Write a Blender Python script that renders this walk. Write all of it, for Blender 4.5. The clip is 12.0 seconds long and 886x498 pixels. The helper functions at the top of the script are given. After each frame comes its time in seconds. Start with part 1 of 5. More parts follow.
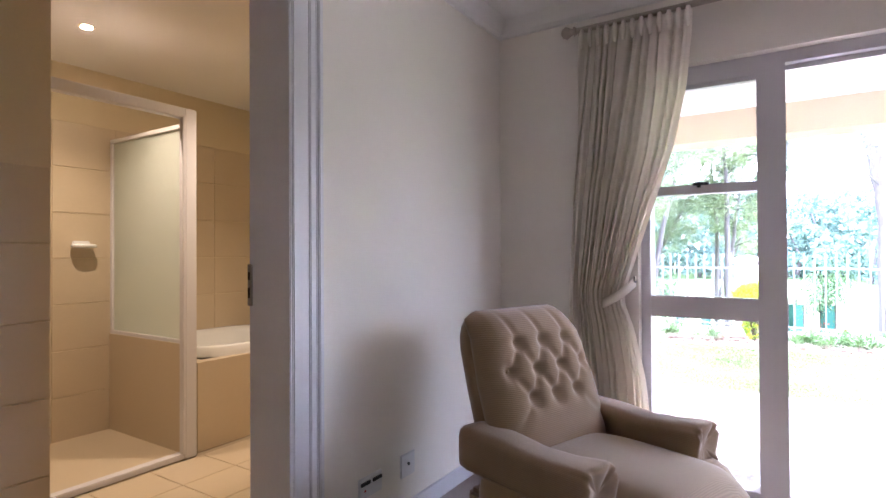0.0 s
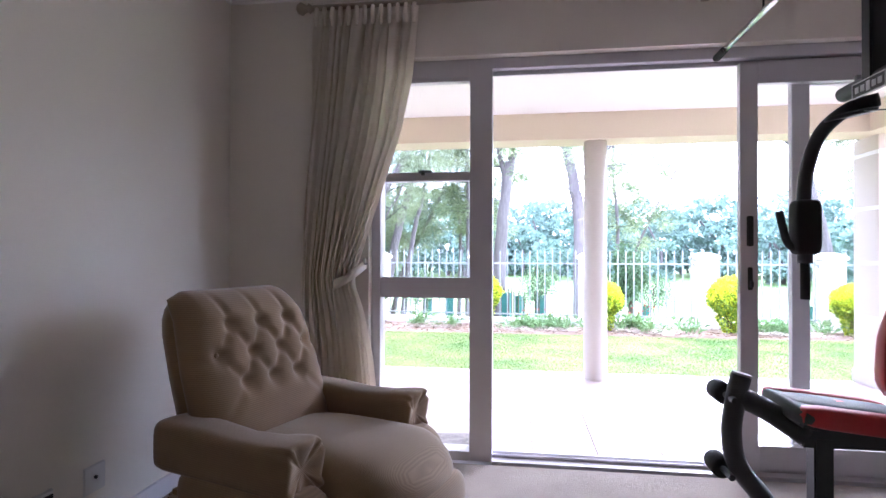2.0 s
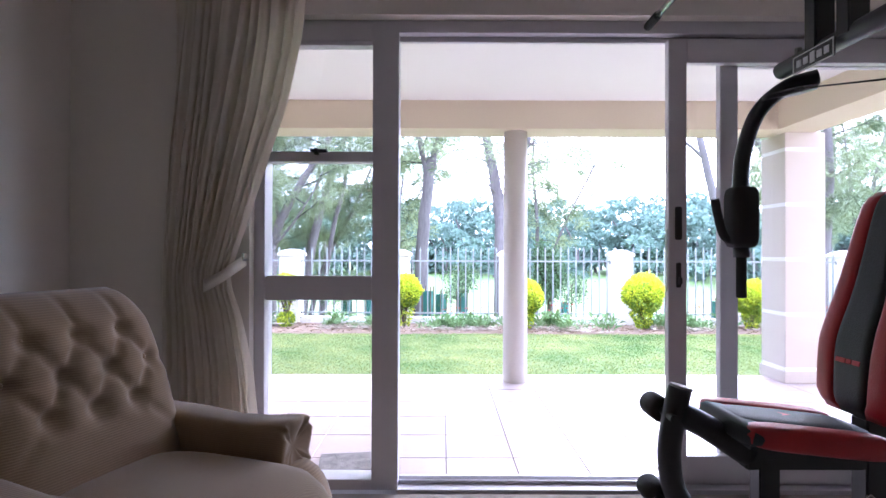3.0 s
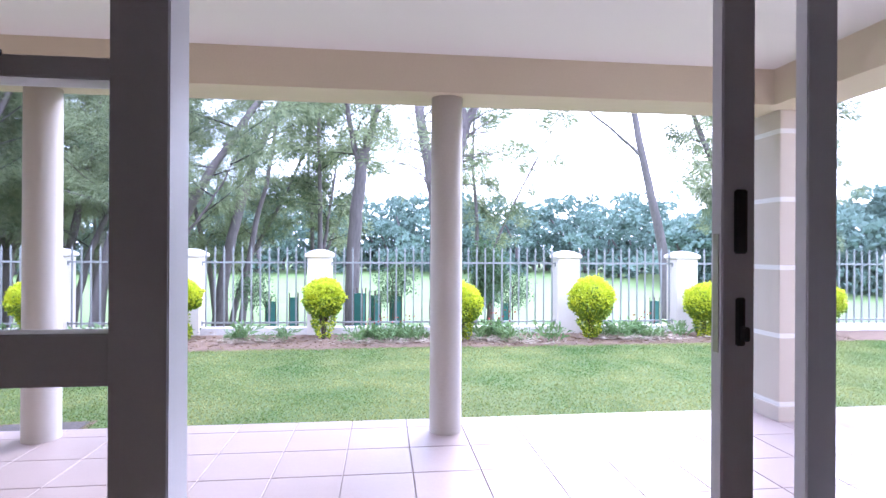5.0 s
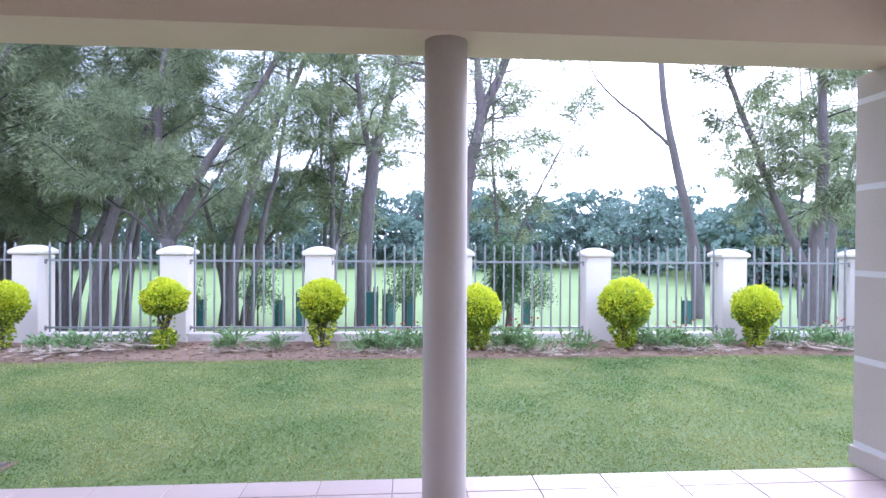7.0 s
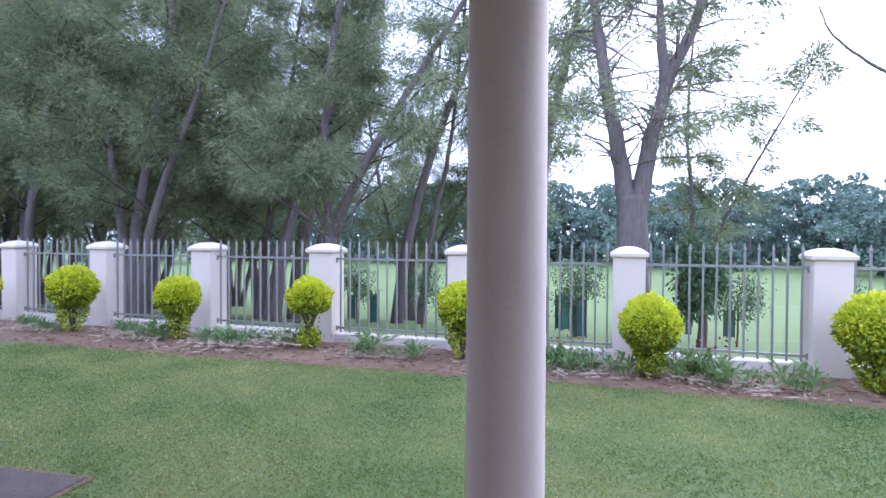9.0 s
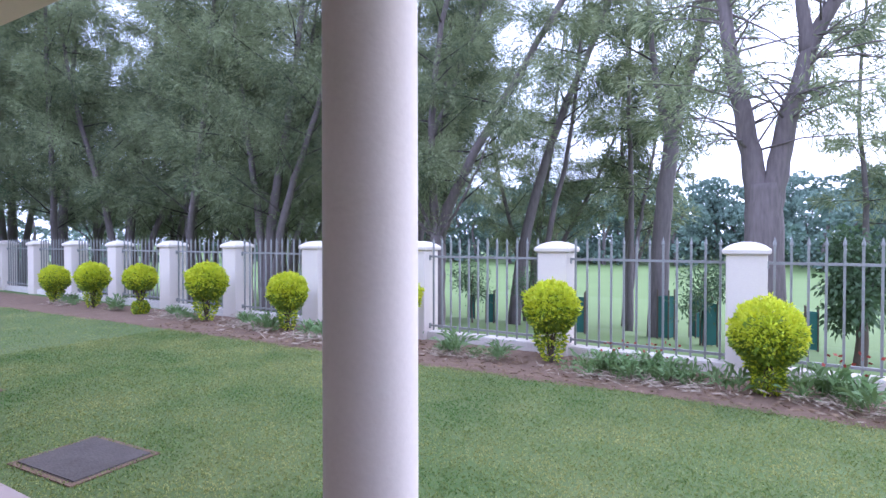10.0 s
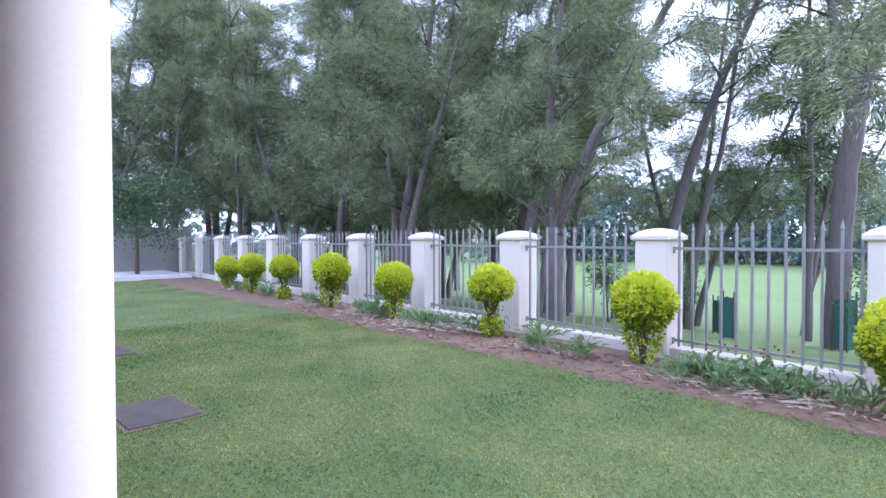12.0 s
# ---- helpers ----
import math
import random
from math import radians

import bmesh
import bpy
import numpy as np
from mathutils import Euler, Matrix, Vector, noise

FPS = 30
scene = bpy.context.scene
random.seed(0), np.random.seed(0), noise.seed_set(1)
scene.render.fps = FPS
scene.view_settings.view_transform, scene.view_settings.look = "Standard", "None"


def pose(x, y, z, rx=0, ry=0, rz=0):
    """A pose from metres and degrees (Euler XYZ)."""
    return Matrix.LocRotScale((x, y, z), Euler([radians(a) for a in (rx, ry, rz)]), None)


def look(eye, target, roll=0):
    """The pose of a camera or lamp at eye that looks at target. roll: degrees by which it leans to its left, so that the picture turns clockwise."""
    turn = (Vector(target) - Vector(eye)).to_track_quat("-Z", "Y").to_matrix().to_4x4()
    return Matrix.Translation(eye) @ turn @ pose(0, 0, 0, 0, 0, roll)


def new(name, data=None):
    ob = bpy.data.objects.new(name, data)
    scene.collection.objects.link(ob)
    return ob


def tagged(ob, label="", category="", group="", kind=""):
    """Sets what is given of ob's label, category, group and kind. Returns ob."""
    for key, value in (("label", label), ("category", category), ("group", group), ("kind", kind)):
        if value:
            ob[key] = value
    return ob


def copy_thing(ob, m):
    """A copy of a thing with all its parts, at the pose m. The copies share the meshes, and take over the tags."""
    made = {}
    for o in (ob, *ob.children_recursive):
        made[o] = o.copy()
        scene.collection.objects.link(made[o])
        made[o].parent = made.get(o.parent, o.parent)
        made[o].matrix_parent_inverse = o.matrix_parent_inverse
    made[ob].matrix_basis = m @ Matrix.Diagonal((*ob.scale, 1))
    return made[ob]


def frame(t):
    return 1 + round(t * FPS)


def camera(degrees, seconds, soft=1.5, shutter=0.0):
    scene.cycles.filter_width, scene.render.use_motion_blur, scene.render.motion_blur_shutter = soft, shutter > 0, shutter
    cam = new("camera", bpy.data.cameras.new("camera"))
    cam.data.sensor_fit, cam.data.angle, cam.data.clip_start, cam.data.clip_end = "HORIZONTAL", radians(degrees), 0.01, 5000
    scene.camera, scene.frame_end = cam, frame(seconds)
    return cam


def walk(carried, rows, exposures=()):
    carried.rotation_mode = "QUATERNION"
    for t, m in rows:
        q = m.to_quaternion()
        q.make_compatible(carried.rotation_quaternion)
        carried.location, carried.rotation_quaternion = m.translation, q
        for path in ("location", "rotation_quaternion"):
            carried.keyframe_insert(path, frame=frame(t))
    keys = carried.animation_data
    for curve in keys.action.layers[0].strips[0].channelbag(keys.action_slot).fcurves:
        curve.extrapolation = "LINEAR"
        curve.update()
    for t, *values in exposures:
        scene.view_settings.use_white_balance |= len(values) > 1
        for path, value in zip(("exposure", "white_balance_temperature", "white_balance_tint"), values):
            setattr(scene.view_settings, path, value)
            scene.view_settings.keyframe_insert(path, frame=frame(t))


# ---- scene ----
cam = camera(78.87, 12.0)
# seconds, place in metres, yaw, pitch, roll in degrees
ROWS = [
    (0, 0.012, 0.008, 1.255, 32.81, 0.56, 0.31),
    (0.5, 0.060, -0.029, 1.238, 26.83, 0.48, 0.14),
    (1, 0.100, -0.056, 1.211, 20.43, 0.52, -0.04),
    (1.5, 0.126, -0.038, 1.181, 13.77, 0.49, -0.14),
    (2, 0.146, 0.132, 1.156, 7.99, 0.51, -0.17),
    (2.5, 0.170, 0.345, 1.144, 3.55, 0.43, -0.22),
    (3, 0.210, 0.562, 1.136, -0.09, 0.36, -0.17),
    (3.5, 0.265, 0.848, 1.174, -2.38, 0.26, -0.25),
    (5.5, 0.523, 2.212, 1.207, -6.80, 0.02, -0.33),
    (6, 0.577, 2.458, 1.210, -6.85, -0.06, -0.36),
    (6.5, 0.643, 2.706, 1.232, -6.20, -0.26, -0.37),
    (8.5, 0.987, 3.983, 1.261, 8.91, -1.09, -0.29),
    (9, 1.175, 4.292, 1.284, 15.57, -1.06, -0.35),
    (9.5, 1.472, 4.553, 1.254, 23.85, -1.01, -0.06),
    (10, 1.749, 4.812, 1.222, 30.17, -0.98, -0.00),
    (10.5, 1.997, 5.039, 1.175, 35.03, -1.05, 0.11),
    (11, 2.226, 5.262, 1.132, 39.48, -1.09, 0.12),
    (11.5, 2.413, 5.493, 1.089, 43.82, -1.04, 0.14),
    (12, 2.502, 5.687, 1.072, 47.79, -1.08, 0.09),
]
walk(cam, [(t, pose(x, y, z, 90 + p, r, w)) for t, x, y, z, w, p, r in ROWS],
     exposures=[(0.0, 4.38, 5580, 23), (1.0, 4.12, 5550, 23), (2.0, 3.56, 5500, 23), (3.0, 3.06, 5430, 23), (3.7, 2.82, 5430, 23), (5.3, 2.34, 5500, 25), (6.5, 2.02, 5520, 24), (8.5, 1.36, 5520, 24), (10.0, 1.39, 5480, 26), (12.0, 1.50, 5460, 25)])

# ---- daylight: a bright overcast sky and a very soft sun ----
world = bpy.data.worlds.new("overcast_sky")
scene.world = world
world.use_nodes = True
wn, wl = world.node_tree.nodes, world.node_tree.links
sky = wn.new("ShaderNodeTexSky")
sky.sky_type = "NISHITA"
sky.sun_disc = False
sky.sun_elevation, sky.sun_rotation = radians(32), radians(29)
sky.dust_density = 4.0
veil = wn.new("ShaderNodeMix")
veil.data_type = "RGBA"
veil.inputs[0].default_value = 0.8
veil.inputs[7].default_value = (8.4, 9.4, 11.6, 1)
wl.new(sky.outputs[0], veil.inputs[6])
wl.new(veil.outputs[2], wn["Background"].inputs[0])
wn["Background"].inputs[1].default_value = 0.125
sun = new("sun", bpy.data.lights.new("sun", "SUN"))
sun.data.energy, sun.data.angle, sun.data.color = 1.1, radians(35), (1, 0.99, 0.97)
sun.matrix_world = look((5, 9, 6.5), (0, 0, 0))


# ---- materials ----
def material(name, colour, rough=0.6, second=None, scale=8.0, fine=90.0, amount=0.5, bump=0.1, metal=0.0, stretch=(1, 1, 1), through_light=0.0, bump_scale=None, randomise=0.0):
    """A surface whose colour drifts between two tones at a coarse and a fine scale, with fine relief."""
    m = bpy.data.materials.new(name)
    m.use_nodes = True
    n, l = m.node_tree.nodes, m.node_tree.links
    b = n["Principled BSDF"]
    b.inputs["Roughness"].default_value, b.inputs["Metallic"].default_value = rough, metal
    second = second or tuple(c * 0.78 for c in colour)
    geo = n.new("ShaderNodeTexCoord")
    mp = n.new("ShaderNodeMapping")
    mp.inputs["Scale"].default_value = stretch
    l.new(geo.outputs["Object"], mp.inputs[0])
    big, small = n.new("ShaderNodeTexNoise"), n.new("ShaderNodeTexNoise")
    big.inputs["Scale"].default_value, small.inputs["Scale"].default_value = scale, fine
    big.inputs["Detail"].default_value, small.inputs["Detail"].default_value = 6, 4
    for q in (big, small):
        l.new(mp.outputs[0], q.inputs["Vector"])
    add = n.new("ShaderNodeMath")
    add.operation = "ADD"
    l.new(big.outputs[0], add.inputs[0])
    l.new(small.outputs[0], add.inputs[1])
    last = add
    if randomise:
        info = n.new("ShaderNodeObjectInfo")
        mul = n.new("ShaderNodeMath")
        mul.operation = "MULTIPLY_ADD"
        mul.inputs[1].default_value = randomise
        l.new(info.outputs["Random"], mul.inputs[0])
        l.new(add.outputs[0], mul.inputs[2])
        last = mul
    ramp = n.new("ShaderNodeMapRange")
    ramp.inputs[1].default_value, ramp.inputs[2].default_value = 1 - amount, 1 + amount + randomise
    l.new(last.outputs[0], ramp.inputs[0])
    mix = n.new("ShaderNodeMix")
    mix.data_type = "RGBA"
    mix.inputs[6].default_value, mix.inputs[7].default_value = (*colour, 1), (*second, 1)
    l.new(ramp.outputs[0], mix.inputs[0])
    l.new(mix.outputs[2], b.inputs["Base Color"])
    if bump:
        bp = n.new("ShaderNodeBump")
        bp.inputs["Strength"].default_value, bp.inputs["Distance"].default_value = bump, 0.01
        l.new(small.outputs[0], bp.inputs["Height"])
        l.new(bp.outputs[0], b.inputs["Normal"])
    if through_light:
        tr = n.new("ShaderNodeBsdfTranslucent")
        l.new(mix.outputs[2], tr.inputs[0])
        ms = n.new("ShaderNodeMixShader")
        ms.inputs[0].default_value = through_light
        l.new(b.outputs[0], ms.inputs[1])
        l.new(tr.outputs[0], ms.inputs[2])
        l.new(ms.outputs[0], n["Material Output"].inputs[0])
    return m


def glass_material(name, tint=(1, 1, 1), rough=0.0):
    m = bpy.data.materials.new(name)
    m.use_nodes = True
    n, l = m.node_tree.nodes, m.node_tree.links
    n.remove(n["Principled BSDF"])
    clear, gloss, mix, face, curve = n.new("ShaderNodeBsdfTransparent"), n.new("ShaderNodeBsdfGlossy"), n.new("ShaderNodeMixShader"), n.new("ShaderNodeLayerWeight"), n.new("ShaderNodeMath")
    clear.inputs[0].default_value = (*tint, 1)
    gloss.inputs["Roughness"].default_value = rough
    face.inputs[0].default_value = 0.5
    curve.operation = "POWER"
    curve.inputs[1].default_value = 4.0
    lift = n.new("ShaderNodeMath")
    lift.operation = "MULTIPLY_ADD"
    lift.inputs[1].default_value, lift.inputs[2].default_value = 0.7, 0.025
    l.new(face.outputs["Facing"], curve.inputs[0])
    l.new(curve.outputs[0], lift.inputs[0])
    l.new(lift.outputs[0], mix.inputs[0])
    l.new(clear.outputs[0], mix.inputs[1])
    l.new(gloss.outputs[0], mix.inputs[2])
    l.new(mix.outputs[0], n["Material Output"].inputs[0])
    return m


def frosted_material(name, colour):
    """Obscured glass: scatters light through, with a soft sheen."""
    m = bpy.data.materials.new(name)
    m.use_nodes = True
    n, l = m.node_tree.nodes, m.node_tree.links
    b = n["Principled BSDF"]
    b.inputs["Base Color"].default_value, b.inputs["Roughness"].default_value = (*colour, 1), 0.3
    tr, mix = n.new("ShaderNodeBsdfTranslucent"), n.new("ShaderNodeMixShader")
    tr.inputs[0].default_value = (*colour, 1)
    mix.inputs[0].default_value = 0.6
    l.new(b.outputs[0], mix.inputs[1])
    l.new(tr.outputs[0], mix.inputs[2])
    l.new(mix.outputs[0], n["Material Output"].inputs[0])
    return m


def lamp_material(name, colour, strength):
    m = bpy.data.materials.new(name)
    m.use_nodes = True
    b = m.node_tree.nodes["Principled BSDF"]
    b.inputs["Emission Color"].default_value, b.inputs["Emission Strength"].default_value = (*colour, 1), strength
    return m


def weave_material(name, colour, second, pitch, across):
    """Corded upholstery: fine ribs, counted along the direction that across weighs."""
    m = material(name, colour, 0.9, second, 5, 220, 0.5, 0.0)
    n, l = m.node_tree.nodes, m.node_tree.links
    b = n["Principled BSDF"]
    b.inputs["Sheen Weight"].default_value = 0.25
    wave = n.new("ShaderNodeTexWave")
    wave.wave_type, wave.bands_direction = "BANDS", "DIAGONAL"
    wave.inputs["Scale"].default_value, wave.inputs["Distortion"].default_value, wave.inputs["Detail"].default_value = pitch, 0.5, 1.0
    co, turn = n.new("ShaderNodeTexCoord"), n.new("ShaderNodeMapping")
    turn.inputs["Scale"].default_value = across
    l.new(co.outputs["Object"], turn.inputs[0])
    l.new(turn.outputs[0], wave.inputs["Vector"])
    old = b.inputs["Base Color"].links[0].from_socket
    mx = n.new("ShaderNodeMix")
    mx.data_type, mx.blend_type = "RGBA", "MULTIPLY"
    mx.inputs[0].default_value = 0.20
    l.new(old, mx.inputs[6])
    l.new(wave.outputs[0], mx.inputs[7])
    l.new(mx.outputs[2], b.inputs["Base Color"])
    bp = n.new("ShaderNodeBump")
    bp.inputs["Strength"].default_value, bp.inputs["Distance"].default_value = 0.18, 0.002
    l.new(wave.outputs[0], bp.inputs["Height"])
    l.new(bp.outputs[0], b.inputs["Normal"])
    return m


PAINT = material("wall_paint", (0.83, 0.775, 0.69), 0.7, (0.78, 0.725, 0.645), 1.2, 160, 0.6, 0.06)
CEILING = material("ceiling_paint", (0.84, 0.81, 0.775), 0.85, (0.79, 0.76, 0.725), 0.8, 120, 0.6, 0.05)
GLOSS = material("white_enamel", (0.74, 0.72, 0.74), 0.35, (0.68, 0.66, 0.68), 3, 80, 0.6, 0.03)
CARPET = material("carpet", (0.44, 0.38, 0.33), 0.95, (0.31, 0.265, 0.23), 3, 260, 0.35, 0.9)
ALU = material("powder_coated_aluminium", (0.66, 0.64, 0.67), 0.4, (0.60, 0.58, 0.61), 2, 150, 0.6, 0.02)
RUBBER = material("black_rubber_seal", (0.02, 0.02, 0.022), 0.7)
GLASS = glass_material("window_glass")
FROST = frosted_material("frosted_glass", (0.82, 0.86, 0.82))
CREAM = material("cream_masonry_paint", (0.66, 0.57, 0.43), 0.8, (0.60, 0.51, 0.38), 1.0, 70, 0.6, 0.15)
PIERPAINT = material("pale_masonry_paint", (0.64, 0.57, 0.51), 0.8, (0.57, 0.50, 0.44), 1.5, 70, 0.6, 0.2)
WHITEGROOVE = material("white_groove_paint", (0.86, 0.84, 0.84), 0.7, (0.80, 0.78, 0.78), 2, 70, 0.6, 0.1)
WHITEMASON = material("white_masonry_paint", (0.73, 0.66, 0.585), 0.75, (0.65, 0.58, 0.51), 1.6, 60, 0.55, 0.18)
# the white of the fence pillars, toned down a little for the columns
COLUMNPAINT = material("darker_column_paint", (0.60, 0.55, 0.505), 0.75, (0.53, 0.48, 0.44), 1.3, 60, 0.55, 0.08)
PLINTH = material("weathered_white_plaster", (0.72, 0.68, 0.64), 0.85, (0.50, 0.44, 0.39), 3, 40, 0.5, 0.3)
TERRACOTTA = material("pale_pink_ceramic", (0.45, 0.36, 0.34), 0.35, (0.40, 0.315, 0.295), 3, 60, 0.5, 0.05, randomise=0.25)
GROUT = material("grout", (0.36, 0.30, 0.27), 0.9, None, 10, 120)
BEIGE_TILE = material("beige_wall_tile", (0.56, 0.46, 0.325), 0.3, (0.53, 0.435, 0.305), 2, 50, 0.5, 0.02, randomise=0.05)
BEIGE_GROUT = material("beige_grout", (0.53, 0.43, 0.30), 0.9)
BATHPAINT = material("bathroom_paint", (0.66, 0.56, 0.38), 0.8, (0.60, 0.51, 0.35), 1.5, 100, 0.6, 0.05)
PORCELAIN = material("white_bath_acrylic", (0.82, 0.82, 0.82), 0.12, (0.80, 0.80, 0.80), 2, 20, 0.5, 0.0)
CHROME = material("chrome", (0.7, 0.7, 0.7), 0.18, (0.6, 0.6, 0.6), 3, 50, 0.5, 0.0, metal=1.0)
BRASS = material("dull_steel_plate", (0.45, 0.42, 0.38), 0.35, None, 8, 90, 0.5, 0.02, metal=0.9)
CURTAIN = material("cream_curtain_cloth", (0.94, 0.875, 0.78), 0.9, (0.90, 0.835, 0.74), 3, 400, 0.5, 0.2, through_light=0.27)
RODWOOD = material("limed_wood", (0.50, 0.42, 0.34), 0.55, (0.40, 0.33, 0.26), 6, 60, 0.5, 0.1, stretch=(0.2, 1, 1))
TAUPE = weave_material("taupe_corded_upholstery", (0.305, 0.205, 0.118), (0.245, 0.162, 0.092), 92, (0, 0, 1))
TAUPE_SEAT = weave_material("taupe_seat_cloth", (0.31, 0.218, 0.13), (0.25, 0.172, 0.10), 210, (1, 0, 1))
TAUPE_ARM = weave_material("taupe_corded_arm_cloth", (0.305, 0.205, 0.118), (0.245, 0.162, 0.092), 92, (0, 1, 1))
BLACKSTEEL = material("black_powder_coat", (0.018, 0.019, 0.022), 0.38, (0.03, 0.03, 0.034), 4, 200, 0.5, 0.05)
FOAM = material("black_foam_grip", (0.02, 0.02, 0.02), 0.9, (0.03, 0.03, 0.03), 10, 300, 0.5, 0.3)
REDVINYL = material("red_vinyl", (0.48, 0.025, 0.03), 0.42, (0.38, 0.018, 0.022), 4, 180, 0.5, 0.12)
BLACKVINYL = material("black_vinyl", (0.018, 0.019, 0.021), 0.55, (0.04, 0.042, 0.046), 4, 180, 0.5, 0.12)
WHITEPRINT = material("white_print", (0.7, 0.7, 0.7), 0.5)
REDPRINT = material("red_print", (0.5, 0.04, 0.05), 0.5)
PLASTIC = material("white_plastic", (0.70, 0.68, 0.66), 0.4, (0.66, 0.64, 0.62), 5, 60, 0.5, 0.0)
SOIL = material("dark_red_soil", (0.25, 0.16, 0.108), 0.95, (0.13, 0.08, 0.052), 6, 60, 0.5, 1.0)
LAWN = material("lawn_thatch", (0.07, 0.132, 0.033), 0.95, (0.15, 0.175, 0.062), 0.7, 30, 0.5, 0.8)
FIELD = material("far_grass", (0.12, 0.19, 0.045), 0.95, (0.085, 0.14, 0.032), 0.15, 6, 0.5, 0.3)
BLADE = material("grass_blade", (0.076, 0.18, 0.029), 0.7, (0.44, 0.43, 0.153), 1.1, 45, 0.23, 0.0, through_light=0.35)
STEEL = material("grey_fence_paint", (0.30, 0.305, 0.295), 0.5, (0.20, 0.20, 0.19), 5, 80, 0.5, 0.05)
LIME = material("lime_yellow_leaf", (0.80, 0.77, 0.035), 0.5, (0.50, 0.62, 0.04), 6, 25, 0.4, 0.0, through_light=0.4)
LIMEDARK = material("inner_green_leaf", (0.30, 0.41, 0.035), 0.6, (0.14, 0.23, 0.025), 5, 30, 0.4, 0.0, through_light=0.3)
STEM = material("grey_brown_stem", (0.14, 0.10, 0.075), 0.9, (0.08, 0.06, 0.045), 12, 80, 0.5, 0.6)
BARK = material("casuarina_bark", (0.21, 0.175, 0.17), 0.95, (0.085, 0.07, 0.067), 3, 26, 0.5, 1.0, stretch=(1, 1, 0.18))
TWIG = material("dark_twig", (0.075, 0.062, 0.056), 0.95, (0.04, 0.034, 0.03), 8, 60, 0.5, 0.5)
BROADLEAF = material("dark_broad_leaf", (0.06, 0.12, 0.05), 0.55, (0.11, 0.17, 0.08), 3, 20, 0.5, 0.0, through_light=0.2)
NEEDLE = material("casuarina_needles", (0.075, 0.105, 0.05), 0.8, (0.35, 0.395, 0.215), 0.8, 5.0, 0.2, 0.0, through_light=0.3)
# distance haze is mixed into this leaf colour, paler and bluer
HAZYLEAF = material("hazy_far_leaf", (0.20, 0.28, 0.225), 0.85, (0.12, 0.185, 0.15), 0.12, 0.9, 0.5, 0.0, through_light=0.2)
BEDLEAF = material("bed_plant_leaf", (0.13, 0.26, 0.09), 0.5, (0.22, 0.30, 0.12), 6, 40, 0.5, 0.0, through_light=0.25)
DRYLEAF = material("dry_leaf", (0.32, 0.22, 0.14), 0.9, (0.20, 0.13, 0.08), 9, 50, 0.5, 0.0)
STRAW = material("bleached_straw_leaf", (0.58, 0.49, 0.38), 0.85, (0.26, 0.19, 0.14), 9, 50, 0.5, 0.0)
FLOWER = material("dull_red_flower", (0.40, 0.07, 0.05), 0.7)
GUARD = material("green_shade_cloth", (0.03, 0.14, 0.11), 0.8, (0.02, 0.09, 0.075), 4, 60, 0.5, 0.2)
CONCRETE = material("weathered_concrete", (0.15, 0.125, 0.115), 0.95, (0.055, 0.045, 0.04), 5, 50, 0.5, 0.5)
KERB = material("pale_concrete", (0.74, 0.72, 0.70), 0.9, (0.62, 0.60, 0.58), 3, 50, 0.5, 0.3)
GREYWALL = material("grey_plaster_wall", (0.34, 0.33, 0.31), 0.9, (0.25, 0.24, 0.22), 1.2, 40, 0.5, 0.3)
LAMPGLOW = lamp_material("halogen_glow", (1, 0.75, 0.42), 25)


# ---- mesh helpers ----
def part(name, bm, mat, parent=None, label="", smooth=False):
    """Links a bmesh as one mesh object."""
    me = bpy.data.meshes.new(name)
    bmesh.ops.recalc_face_normals(bm, faces=bm.faces)
    bm.to_mesh(me)
    bm.free()
    if smooth:
        me.polygons.foreach_set("use_smooth", [True] * len(me.polygons))
    me.materials.append(mat)
    ob = new(name, me)
    if parent:
        ob.parent = parent
    return tagged(ob, label)


def thing(name, label, category, group="", m=None, kind=""):
    ob = tagged(new(name), label, category, group, kind)
    if m is not None:
        ob.matrix_world = m
    return ob


def box(*spans, bevel=0.0, bm=None):
    """Boxes, each (x0, x1, y0, y1, z0, z1), in one bmesh."""
    bm = bm or bmesh.new()
    for x0, x1, y0, y1, z0, z1 in spans:
        v = [bm.verts.new(p) for p in ((x0, y0, z0), (x1, y0, z0), (x1, y1, z0), (x0, y1, z0), (x0, y0, z1), (x1, y0, z1), (x1, y1, z1), (x0, y1, z1))]
        for f in ((3, 2, 1, 0), (4, 5, 6, 7), (0, 1, 5, 4), (1, 2, 6, 5), (2, 3, 7, 6), (3, 0, 4, 7)):
            bm.faces.new([v[i] for i in f])
    if bevel:
        bmesh.ops.bevel(bm, geom=bm.edges[:], offset=bevel, segments=2, affect="EDGES", clamp_overlap=True)
    return bm


def tube(points, radii, sides=10, bm=None, cap=True):
    """A round tube along points, with a radius at each."""
    bm = bm or bmesh.new()
    pts = [Vector(p) for p in points]
    if not hasattr(radii, "__len__"):
        radii = [radii] * len(pts)
    side = None
    rings = []
    for i, p in enumerate(pts):
        d = (pts[min(i + 1, len(pts) - 1)] - pts[max(i - 1, 0)]).normalized()
        if side is None:
            side = d.orthogonal().normalized()
        side = (side - d * side.dot(d)).normalized()
        up = d.cross(side)
        rings.append([bm.verts.new(p + radii[i] * (side * math.cos(a) + up * math.sin(a))) for a in (2 * math.pi * k / sides for k in range(sides))])
    for a, b in zip(rings, rings[1:]):
        for k in range(sides):
            bm.faces.new((a[k], a[(k + 1) % sides], b[(k + 1) % sides], b[k]))
    if cap:
        bm.faces.new(rings[0][::-1])
        bm.faces.new(rings[-1])
    return bm


